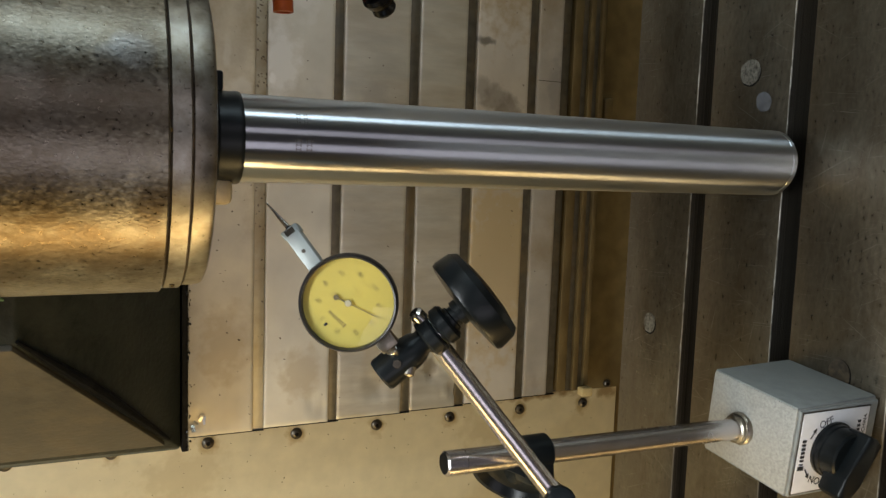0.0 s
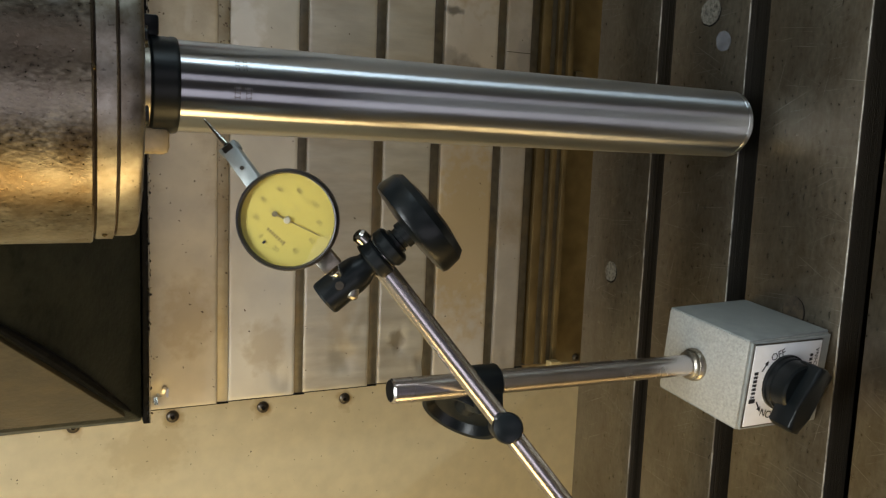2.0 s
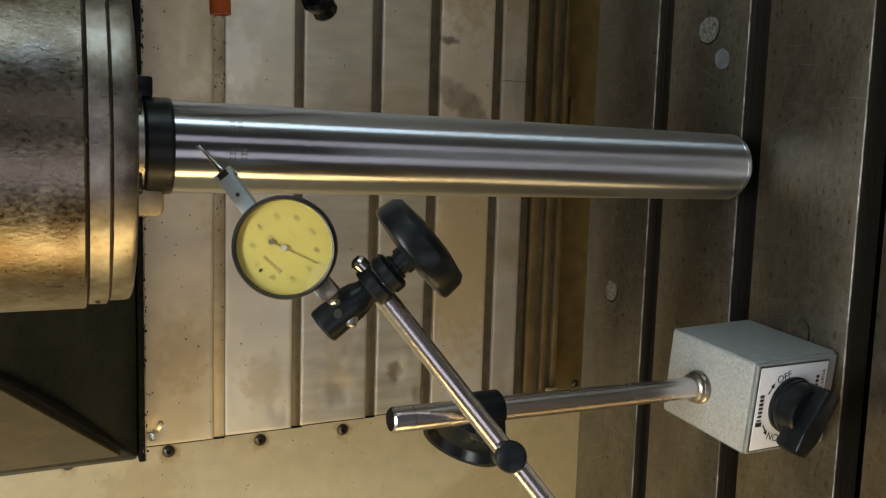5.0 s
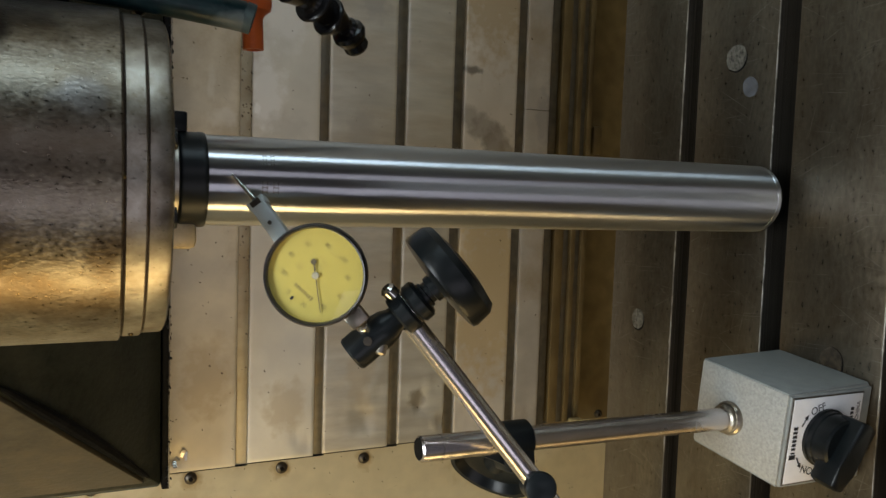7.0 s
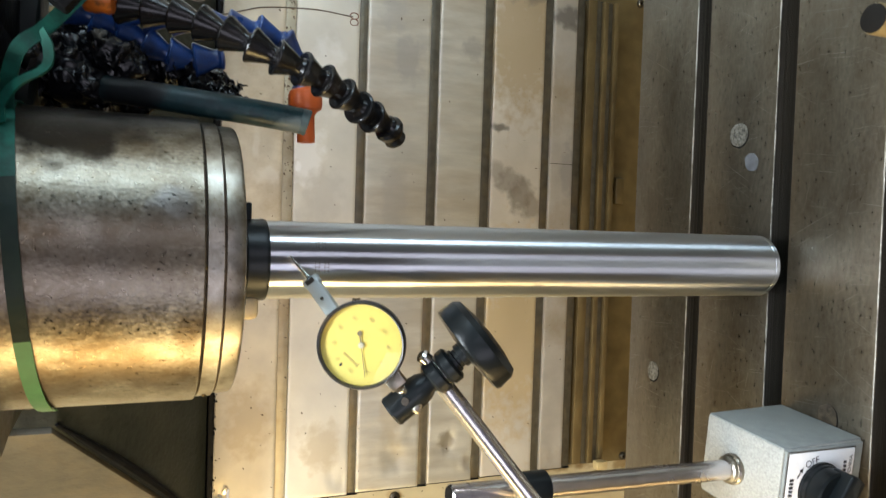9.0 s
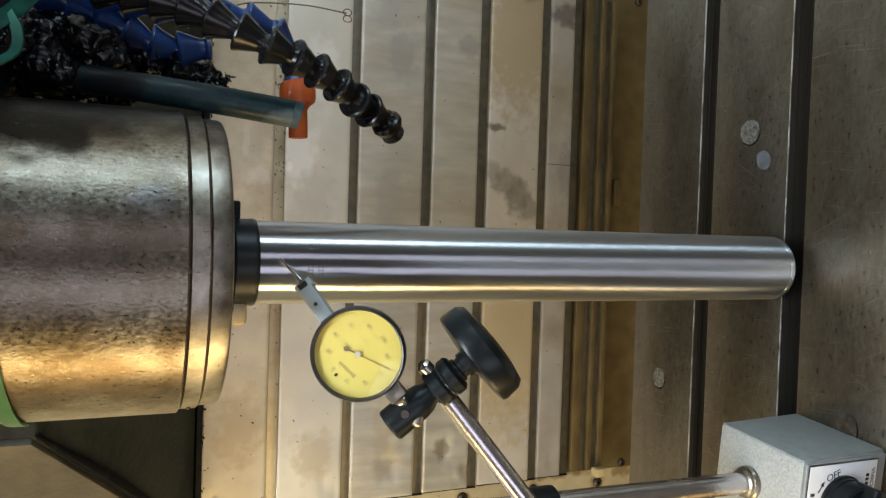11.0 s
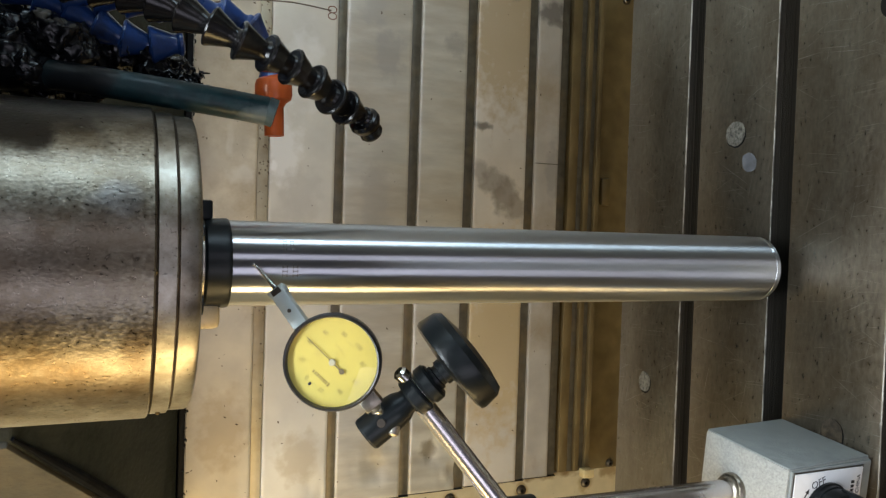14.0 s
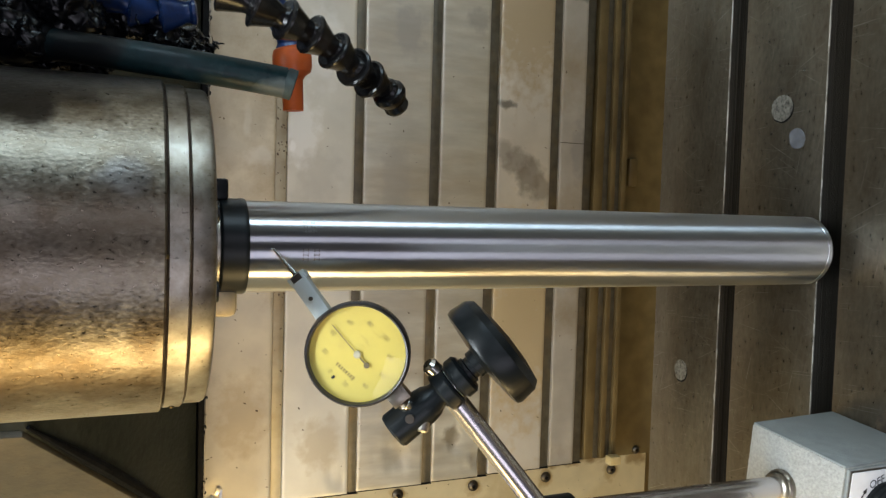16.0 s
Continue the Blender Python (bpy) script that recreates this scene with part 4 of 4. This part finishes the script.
K0 = at(0.0492, -0.0058, -0.024)
KA = (FR.to_3x3() @ Vector((0.78, 0.62, -0.06))).normalized()
part("head_knob", lathe([(0.009, -0.0012), (0.0212, 0.0), (0.0236, 0.0008), (0.0243, 0.0026), (0.0235, 0.0100), (0.0213, 0.0130), (0.012, 0.0146), (0.001, 0.0152)], 72, axis_matrix(K0, K0 + KA)), PLASTIC, magnetic_stand, "large black round knob")
part("lock_screw", rod(at(0.0268, -0.0068, -0.020), at(0.0310, -0.0110, -0.022), 0.0036, 0.0012), STEEL, magnetic_stand, "bright lock screw")
part("lock_screw", rod(at(0.0243, -0.0352, -0.018), at(0.0262, -0.0280, -0.020), 0.0026, 0.0008), NOSE, magnetic_stand, "bright lock screw")

# ---- dial test indicator ----
dial_indicator = thing("dial_indicator", "yellow-faced lever dial test indicator with black bezel", "dial indicator")
DI = FR
part("bezel", lathe([(0.0185, -0.0070), (0.0202, -0.0062), (0.0208, -0.0050), (0.0208, -0.0005), (0.0203, 0.0012), (0.0199, 0.0018), (0.0194, 0.0016), (0.0190, -0.0002), (0.0190, -0.0030)], 96, DI), BEZEL, dial_indicator, "knurled black bezel")
for k in range(96):
    a = 2 * math.pi * k / 96
    part("knurl", box(-0.00035, 0.00035, 0.0205, 0.02095, -0.0048, -0.0008, m=DI @ Matrix.Rotation(a, 4, "Z")), BEZEL, dial_indicator, smooth=0)
face = part("dial_face", lathe([(0.0190, -0.0035), (0.0190, -0.0014)], 72, DI), YELLOW, dial_indicator, "yellow dial card with faded scale")
TOP = math.radians(38)
for k in range(100):
    a = 2 * math.pi * k / 100
    long = 0.0022 if k % 10 == 0 else 0.0015 if k % 5 == 0 else 0.0010
    part("scale_mark", box(-0.00007, 0.00007, 0.0178 - long, 0.0178, -0.0014, -0.00132, m=DI @ Matrix.Rotation(a + 0.1, 4, "Z")), DIALINK_SOFT, face, smooth=0)
for k in range(10):
    a = TOP + 2 * math.pi * k / 10 - 0.12
    c = Vector((0.0128 * math.cos(a), 0.0128 * math.sin(a), -0.0013))
    m = DI @ Matrix.Translation(c) @ pose(0, 0, 0, 0, 0, -38)
    writing(("100", "80", "60", "40", "20", "0", "20", "40", "60", "80")[k], 0.0027, DIALINK, face, m @ pose(0, 0, 0, 0, 0, -6), "scale_number")
for k in range(8):
    part("print_bar", box(-0.00040, 0.00040, -0.0007 if k else -0.0010, 0.0007 if k else 0.0010, -0.00004, 0.00004, m=DI @ Matrix.Translation((-0.0018 - 0.00088 * k, -0.0095 + 0.00082 * k, -0.0013)) @ pose(0, 0, 0, 0, 0, -43)), DIALINK, face, smooth=0)
part("print_bar", box(-0.0013, 0.0013, -0.0013, 0.0013, -0.00004, 0.00004, m=DI @ Matrix.Translation((-0.0062, 0.0036, -0.0013)) @ pose(0, 0, 0, 0, 0, -43)), DIALINK_SOFT, face, smooth=0)
for u, v, w in ((0.0028, 0.0062, 0.004), (0.0040, 0.0040, 0.003), (0.0075, 0.0078, 0.0045), (0.0022, 0.0034, 0.002)):
    part("print_bar", box(-w / 2, w / 2, -0.0003, 0.0003, -0.00004, 0.00004, m=DI @ Matrix.Translation((u, v, -0.0013)) @ pose(0, 0, 0, 0, 0, -43)), DIALINK_SOFT, face, smooth=0)
bm = bmesh.new()
bmesh.ops.create_icosphere(bm, subdivisions=2, radius=1, matrix=DI @ Matrix.Translation((-0.0096, -0.0090, -0.0011)) @ pose(0, 0, 0, 0, 0, 40) @ Matrix.Diagonal((0.0009, 0.0006, 0.0002, 1)))
part("dirt_speck", bm, INK, face)
crystal = part("crystal", lathe([(0.0191, 0.0011), (0.0180, 0.0013), (0.0100, 0.0017), (0.0004, 0.0018)], 64, DI), glass, dial_indicator, "clear domed crystal")
crystal.visible_shadow = False
NEEDLE_PIVOT = FR @ Matrix.Translation((0, 0, -0.0006))
needle = part("needle", join(box(0.0, 0.0150, -0.00017, 0.00017, -0.0001, 0.0001), box(-0.0050, 0.0, -0.0003, 0.0003, -0.0001, 0.0001), lathe([(0.0012, -0.0001), (0.0012, 0.0002)], 24, pose(-0.0056, 0, 0))), NEEDLE, dial_indicator, "thin dark pointer with round tail", smooth=0)
part("needle_hub", lathe([(0.0015, 0.0), (0.0015, 0.0005), (0.0011, 0.0008)], 28, NEEDLE_PIVOT), HUB, dial_indicator)
part("case", lathe([(0.0180, -0.0160), (0.0188, -0.0150), (0.0188, -0.0075), (0.0182, -0.0066)], 64, DI), SATIN, dial_indicator, "satin steel case")
LEV0, LEV1 = at(-0.0268, 0.0296, -0.0170), at(-0.0140, 0.0130, -0.0130)
LEVM = axis_matrix(LEV0, LEV1)
toeye = LEVM.to_3x3().inverted() @ (FR.to_3x3() @ Vector((0, 0, 1)))
LEVM = LEVM @ Matrix.Rotation(math.atan2(toeye.y, toeye.x), 4, "Z")
body = part("lever_body", join(box(-0.0038, 0.0036, -0.0034, 0.0034, 0.0010, 0.0240, 0.0006, m=LEVM), box(-0.0032, 0.0026, -0.0041, 0.0041, -0.0008, 0.0032, 0.0004, m=LEVM)), SATIN, dial_indicator, "satin steel lever body")
part("pivot_hole", lathe([(0.0009, 0.0030), (0.0009, 0.0039)], 20, LEVM @ pose(0, 0, 0.0118, 0, 90, 0)), SCREW, body)
part("slot_mark", box(0.0034, 0.0038, -0.0022, 0.0022, 0.0000, 0.0026, m=LEVM), SCREW, body)
part("slot_mark", box(0.0034, 0.0038, -0.0030, 0.0030, 0.0198, 0.0204, m=LEVM), SCREW, body)
TIP = at(-0.0374, 0.0412, -0.0195)
part("stylus_socket", rod(at(-0.0278, 0.0308, -0.0175), at(-0.0262, 0.0290, -0.0170), 0.0016), BLACK, dial_indicator)
part("stylus", lathe([(0.0004, 0), (0.0005, 0.0004), (0.00042, 0.0009), (0.0011, 0.0125), (0.0011, 0.0145)], 20, axis_matrix(TIP, at(-0.0268, 0.0296, -0.0172))), STEEL, dial_indicator, "slender steel stylus")
part("mount_stem", box(-0.0042, 0.0042, -0.0038, 0.0038, -0.0035, 0.0035, 0.0006, m=FR @ pose(0.0150, -0.0182, -0.0130, 0, 0, 40)), NOSE, dial_indicator, "dovetail mounting stem")
part("mount_pin", rod(at(0.0170, -0.0225, -0.0160), at(0.0205, -0.0262, -0.0200), 0.0028), STEEL, dial_indicator)


# ---- coolant hoses, strap and swarf at the head ----
def jointed_hose(name, points, r, mat, label, count):
    hose = thing(name, label, "hose")
    path = smooth_path(points, 24)
    total = [0.0]
    for a, b in zip(path, path[1:]):
        total.append(total[-1] + (b - a).length)

    def place(s):
        for i in range(len(path) - 1):
            if total[i + 1] >= s:
                return path[i].lerp(path[i + 1], (s - total[i]) / max(1e-6, total[i + 1] - total[i]))
        return path[-1]
    step = total[-1] / count
    for k in range(count):
        a, b = place(k * step), place((k + 1) * step)
        n = (b - a).length
        prof = [(r * 0.66, -0.02 * n), (r * 0.98, -0.04 * n), (r * 1.10, 0.0), (r * 1.13, 0.06 * n), (r * 1.08, 0.12 * n), (r * 0.98, 0.24 * n), (r * 0.84, 0.46 * n), (r * 0.70, 0.68 * n), (r * 0.60, 0.82 * n), (r * 0.60, 0.94 * n), (r * 0.72, 1.05 * n), (r * 0.70, 1.16 * n), (r * 0.5, 1.22 * n)]
        part("segment", lathe(prof, 28, axis_matrix(a, b)), mat, hose)
    return hose


black_hose = jointed_hose("coolant_hose", [(0.1195, 0.000, 0.4060), (0.1175, -0.0055, 0.3885), (0.1125, -0.0130, 0.3690), (0.1045, -0.0210, 0.3500), (0.0985, -0.0240, 0.3362), (0.0940, -0.0225, 0.3219), (0.0880, -0.0160, 0.3050), (0.0812, -0.0100, 0.2920), (0.0770, 0.0000, 0.2800), (0.0742, 0.0060, 0.2700)], 0.0080, HOSE, "black jointed plastic coolant hose, oily", 12)
part("spout", lathe([(0.0045, -0.002), (0.0078, 0.0), (0.0082, 0.0024), (0.0072, 0.0050), (0.0060, 0.0066), (0.0062, 0.0100), (0.0054, 0.0114), (0.0036, 0.0116), (0.0032, 0.006)], 28, axis_matrix((0.0735, 0.0080, 0.2685), (0.0668, 0.0135, 0.2615))), HOSE, black_hose)
blue_hose = jointed_hose("coolant_hose", [(0.1222, 0.030, 0.4080), (0.1236, 0.030, 0.3916), (0.1230, 0.030, 0.3578), (0.1214, 0.030, 0.3330), (0.1130, 0.032, 0.3160), (0.0960, 0.0345, 0.3110)], 0.0082, BLUE, "blue jointed plastic coolant hose, oily", 8)
part("orange_nozzle", lathe([(0.0055, -0.002), (0.0088, 0.0005), (0.0094, 0.0030), (0.0095, 0.0080), (0.0088, 0.0104), (0.0062, 0.0122), (0.0050, 0.0142), (0.0050, 0.0290), (0.0038, 0.0292), (0.0034, 0.0220)], 32, axis_matrix((0.0935, 0.035, 0.3090), (0.0660, 0.0355, 0.3078))), ORANGE, blue_hose, "orange plastic nozzle")
back_hose = jointed_hose("coolant_hose", [(0.1240, 0.035, 0.4300), (0.1170, 0.035, 0.4100), (0.1120, 0.035, 0.3970), (0.1065, 0.035, 0.3840), (0.1040, 0.035, 0.3710), (0.1060, 0.034, 0.3560)], 0.0082, BLUE, "blue jointed plastic coolant hose, oily", 6)
part("orange_collar", lathe([(0.005, -0.007), (0.0066, -0.0064), (0.0074, -0.002), (0.0067, 0.0005), (0.0072, 0.0035), (0.0066, 0.0055), (0.005, 0.006)], 32, axis_matrix((0.1174, -0.018, 0.4130), (0.1170, -0.020, 0.4020))), ORANGE_DIRTY, blue_hose, "oily orange hose collar")
coolant_tube = thing("coolant_tube", "teal coolant tube with a bleached open end", "tube")
TP = [(0.0850, 0.030, 0.4300), (0.0815, 0.014, 0.4040), (0.0775, 0.002, 0.3740), (0.0740, -0.004, 0.3440), (0.0712, -0.006, 0.3190)]
part("pipe", tube(TP, 0.0066, 28), TEAL, coolant_tube)
# Black sleeve added in place of the gunk round the tube's upper end.
part("tube_gunk_sleeve", lathe([(0.006, 0), (0.0098, 0.002), (0.0100, 0.012), (0.0086, 0.015), (0.0084, 0.022), (0.0074, 0.026), (0.006, 0.027)], 32, axis_matrix((0.0855, 0.030, 0.4340), (0.0800, 0.006, 0.3860))), DEEP_BLACK, coolant_tube, "oily black sleeve standing in for gunk")
part("cut_end", lathe([(0.0067, 0), (0.0067, 0.0040), (0.0054, 0.0043), (0.0052, 0.001)], 32, axis_matrix((0.0714, -0.0059, 0.3195), (0.0700, -0.0066, 0.3150))), TEAL_END, coolant_tube, "bleached tube end")

swarf = bmesh.new()
rnd = random.Random(4)
for k in range(112):
    t = rnd.random()
    if k < 56:
        c = Vector((0.091 + 0.018 * t + rnd.uniform(-0.009, 0.006), 0.044 + rnd.uniform(-0.010, 0.008), 0.347 + 0.092 * t))
        r = rnd.uniform(0.0050, 0.0090) * (0.75 + 0.35 * t)
    elif k >= 92:
        c = Vector((0.0745 + 0.007 * rnd.random(), 0.036 + rnd.uniform(-0.010, 0.014), 0.392 + 0.055 * t))
        r = rnd.uniform(0.0040, 0.0065)
    else:
        c = Vector((0.082 + 0.024 * rnd.random(), 0.030 + rnd.uniform(-0.012, 0.014), 0.398 + 0.050 * t))
        r = rnd.uniform(0.0055, 0.0095)
    bmesh.ops.create_icosphere(swarf, subdivisions=4, radius=r, matrix=Matrix.Translation(c) @ pose(0, 0, 0, rnd.uniform(0, 360), rnd.uniform(0, 360), rnd.uniform(0, 360)) @ Matrix.Diagonal((1.25, 0.8, 1, 1)))
for v in swarf.verts:
    v.co += Vector(noise.noise_vector(v.co * 260)) * 0.0030 + Vector(noise.noise_vector(v.co * 620)) * 0.0006
curls = []
for k in range(150):
    t = rnd.random() ** 3
    c = Vector((0.087 + 0.020 * t + rnd.gauss(0, 0.0035), 0.040 + rnd.gauss(0, 0.006), 0.346 + 0.082 * t))
    pts = [c]
    d = Vector((rnd.gauss(-0.2, 1), rnd.gauss(0, 1), rnd.gauss(-0.7, 1))).normalized()
    for j in range(4):
        d = (d + Vector((rnd.gauss(0, 0.9), rnd.gauss(0, 0.9), rnd.gauss(0, 0.9)))).normalized()
        pts.append(pts[-1] + d * rnd.uniform(0.0010, 0.0022))
    w = rnd.uniform(0.0006, 0.0016)
    curls.append(tube(pts, w, 6, 3, squash=0.35, radii=lambda q, w=w: w * (1.05 - 0.7 * q)))
clump = thing("swarf_clump", "black wet tangled swarf caught on the hoses", "swarf")
part("clump", swarf, GUNK, clump, smooth=85)["kind"] = "stuff"
part("tangle", join(*curls), GUNK, clump)["kind"] = "stuff"

manifold = thing("coolant_manifold", "black oily coolant manifold with brass port", "manifold")
part("block", box(0.097, 0.1345, -0.045, 0.040, 0.4490, 0.500, 0.004), DEEP_BLACK, manifold)
round_outline = [(0.070, 0.4415), (0.1410, 0.4400)] + [(0.1410 + 0.038 * math.sin(radians(a)), 0.4780 - 0.038 * math.cos(radians(a))) for a in range(12, 91, 6)] + [(0.181, 0.56), (0.070, 0.56)]
part("housing", prism(round_outline, 0.018, 0.060, 0.004), HOUSING, manifold, "dark green-grey housing with a rounded corner")
part("housing_groove", tube([(0.1760, 0.0175, 0.4760), (0.1680, 0.0175, 0.4670), (0.1560, 0.0175, 0.4630), (0.1400, 0.0175, 0.4620)], 0.0016, 8), RECESS_SHADE, manifold)
part("lower_block", box(0.075, 0.1080, -0.040, 0.020, 0.4500, 0.500, 0.006), DEEP_BLACK, manifold)
part("brass_port", lathe([(0.0098, 0), (0.0098, 0.004), (0.0078, 0.0045), (0.0064, 0.0045), (0.0062, 0.001)], 40, axis_matrix((0.1210, -0.044, 0.4612), (0.1210, -0.070, 0.4650))), BRASS, manifold, "brass threaded port")
part("port_bore", rod((0.1210, -0.0455, 0.4612), (0.1210, -0.0470, 0.4615), 0.0070), RECESS_SHADE, manifold)
part("hose_clip", box(-0.0066, 0.0066, -0.006, 0.006, -0.0145, 0.0145, 0.0018, m=pose(0.1158, -0.046, 0.4325, 0, 36, 0)), DEEP_BLACK, manifold, "black plastic clip")
part("clip_boss", box(-0.0058, 0.0058, -0.009, 0.002, -0.0050, 0.0050, 0.0015, m=pose(0.1210, -0.047, 0.4380, 0, 36, 0)), DEEP_BLACK, manifold)
part("clip_screw", rod((0.1210, -0.0560, 0.4380), (0.1210, -0.0572, 0.4382), 0.0024), SCREW, manifold)
part("grey_block", box(0.1190, 0.1352, -0.006, 0.012, 0.4125, 0.4300, 0.002), GREYBLOCK, manifold, "grey nylon block")
part("red_cap", rod((0.1345, 0.004, 0.4312), (0.1425, 0.004, 0.4314), 0.0028, 0.001), COPPER, manifold)

strap = thing("green_strap", "green plastic strap tied round the spindle sleeve", "strap")


def ribbon(points, width, thick=0.0008, wide=Vector((0, 0, 1)), steps=10):
    path = smooth_path(points, steps)
    bm = bmesh.new()
    rows_ = []
    for i, p in enumerate(path):
        d = (path[min(i + 1, len(path) - 1)] - path[max(i - 1, 0)]).normalized()
        w = (wide - d * wide.dot(d)).normalized()
        n = d.cross(w)
        rows_.append([bm.verts.new(p + w * sx * width / 2 + n * sn * thick / 2) for sx, sn in ((-1, -1), (1, -1), (1, 1), (-1, 1))])
    for a, b in zip(rows_, rows_[1:]):
        for k in range(4):
            bm.faces.new((a[k], a[(k + 1) % 4], b[(k + 1) % 4], b[k]))
    bm.faces.new(rows_[0])
    bm.faces.new(rows_[-1])
    return bm


loop = []
for k in range(15):
    a = radians(20 - 13.5 * k)
    loop.append((0.0700 * math.cos(a), 0.0700 * math.sin(a), 0.4480 - 0.0170 * max(0, k - 3) / 11))
part("band", ribbon(loop[:7], 0.0062), GREEN_OILY_SHADE, strap, "oil-smeared green band, darkened in colour for shade")
part("dark_band", ribbon(loop[6:11], 0.0060), GREEN_BLACK, strap, "oily stretch of the band, shade painted near black")
part("band", ribbon(loop[10:], 0.0062), GREEN_BARE, strap, "yellowed green stretch of the band")
part("loose_end", ribbon([(0.1172, -0.030, 0.4168), (0.1261, -0.025, 0.4061), (0.1429, -0.015, 0.3933), (0.1550, -0.009, 0.3870), (0.1660, -0.005, 0.3805)], 0.0066, wide=Vector((0.3, 0, 1))), GREEN, strap)
part("drawn_end", ribbon([(0.1150, -0.034, 0.4190), (0.1062, -0.035, 0.4259), (0.0958, -0.040, 0.4334), (0.0868, -0.043, 0.4420), (0.0730, -0.034, 0.4470), (0.0640, -0.030, 0.4480)], 0.0064, wide=Vector((0.4, 0, 1))), GREEN_OILY_SHADE, strap)
part("loop_end", ribbon([(0.0950, -0.041, 0.4345), (0.0875, -0.045, 0.4311), (0.0791, -0.048, 0.4319), (0.0717, -0.048, 0.4420), (0.0640, -0.042, 0.4480), (0.0560, -0.044, 0.4480)], 0.0050, wide=Vector((0.3, 0.6, 0.6))), GREEN_OILY_SHADE, strap)

wire = thing("copper_wire", "thin bent wire with a copper eyelet hanging over the cover", "wire")
part("strand", tube([(0.1677, 0.17, 0.4264), (0.1872, 0.27, 0.3852), (0.2119, 0.37, 0.3405), (0.2358, 0.455, 0.3080), (0.2500, 0.485, 0.285), (0.2605, 0.500, 0.2592), (0.2675, 0.508, 0.2031), (0.2660, 0.512, 0.1540)], 0.0008, 8), WIRE, wire)
part("strand", tube([(0.1292, -0.020, 0.4010), (0.1251, -0.020, 0.3934), (0.1229, -0.020, 0.3878), (0.1255, -0.020, 0.3845), (0.1234, -0.021, 0.3806), (0.1205, -0.022, 0.3728), (0.1215, -0.020, 0.3688)], 0.0005, 6), WIRE, wire)
for s in (-1, 1):
    ring_pts = [(0.2640 + s * 0.0038 + 0.0038 * math.cos(2 * math.pi * k / 12), 0.514, 0.1520 + 0.0050 * math.sin(2 * math.pi * k / 12)) for k in range(13)]
    part("eyelet", tube(ring_pts, 0.0006, 6, 2), COPPER, wire)

# ---- unseen enclosure and room surfaces, added for the metal to reflect ----
tagged(part("wall_west", box(-1.13, -1.10, -0.75, 0.70, -0.75, 1.35), PANEL), "cream wall added unseen for reflections", "wall", kind="structure")
tagged(part("wall_east", box(1.10, 1.13, -0.75, 0.70, -0.75, 1.35), WHITE_PANEL), "pale wall added unseen for reflections", "wall", kind="structure")
tagged(part("ceiling", box(-1.13, 1.13, -0.75, 0.70, 1.35, 1.38), WHITE_PANEL), "pale roof added unseen overhead", "ceiling", kind="structure")
tagged(part("wall_front_apron", box(-1.13, 1.13, -0.75, -0.72, -0.75, -0.22), COVER), "low steel wall added unseen in front", "wall", kind="structure")
tagged(part("wall_front_west", box(-1.13, -0.62, -0.75, -0.72, -0.22, 1.35), DARK), "dark panel added unseen in front", "wall", kind="structure")
tagged(part("wall_front_east", box(0.66, 1.13, -0.75, -0.72, -0.22, 1.35), DARK), "dark panel added unseen in front", "wall", kind="structure")
tagged(part("floor", box(-4, 4, -5, 1.5, -1.05, -1.0), FLOOR), "grey floor added unseen for reflections", "floor", kind="structure")
tagged(part("wall_south", box(-4, 4, -5.1, -5, -1, 3), ROOM), "grey wall added unseen for reflections", "wall", kind="structure")


# ---- a clamping stud that stands in a table slot ----
clamp_stud = thing("clamp_stud", "tan oily clamping stud with a dark open top", "stud")
part("shank", lathe([(0.0064, -0.0222), (0.0064, 0.1245), (0.0059, 0.1255), (0.0050, 0.1255)], 36, pose(0.0775, -0.1750, 0)), PAN, clamp_stud)
part("open_top", lathe([(0.0058, 0.1251), (0.0058, 0.1259), (0.0052, 0.1261)], 36, pose(0.0775, -0.1750, 0)), RECESS_SHADE, clamp_stud)


# ---- moves ----
NEEDLE_TURN = [(0, -26), (4.2, -26), (6.3, -26), (6.6, -28), (6.8, -50), (7.0, -83), (8.0, -82), (9.0, -83), (9.3, -72), (9.5, -60), (9.7, -26), (10.6, -26), (11.8, -28), (11.9, -48), (12.0, -95), (12.1, -122), (12.2, -143), (12.4, -164), (12.7, -188), (13.0, -195), (13.5, -215), (14.0, -225), (14.5, -232), (15.0, -231), (16.0, -230)]


def motions():
    rows = [(t, pose(x, 0, 0)) for t, x in TABLE_SHIFT]
    for ob in (machine_table, magnetic_stand, dial_indicator, clamp_stud):
        walk(ob, rows)
    walk(needle, [(t, NEEDLE_PIVOT @ pose(0, 0, 0, 0, 0, a)) for t, a in NEEDLE_TURN])


motions()
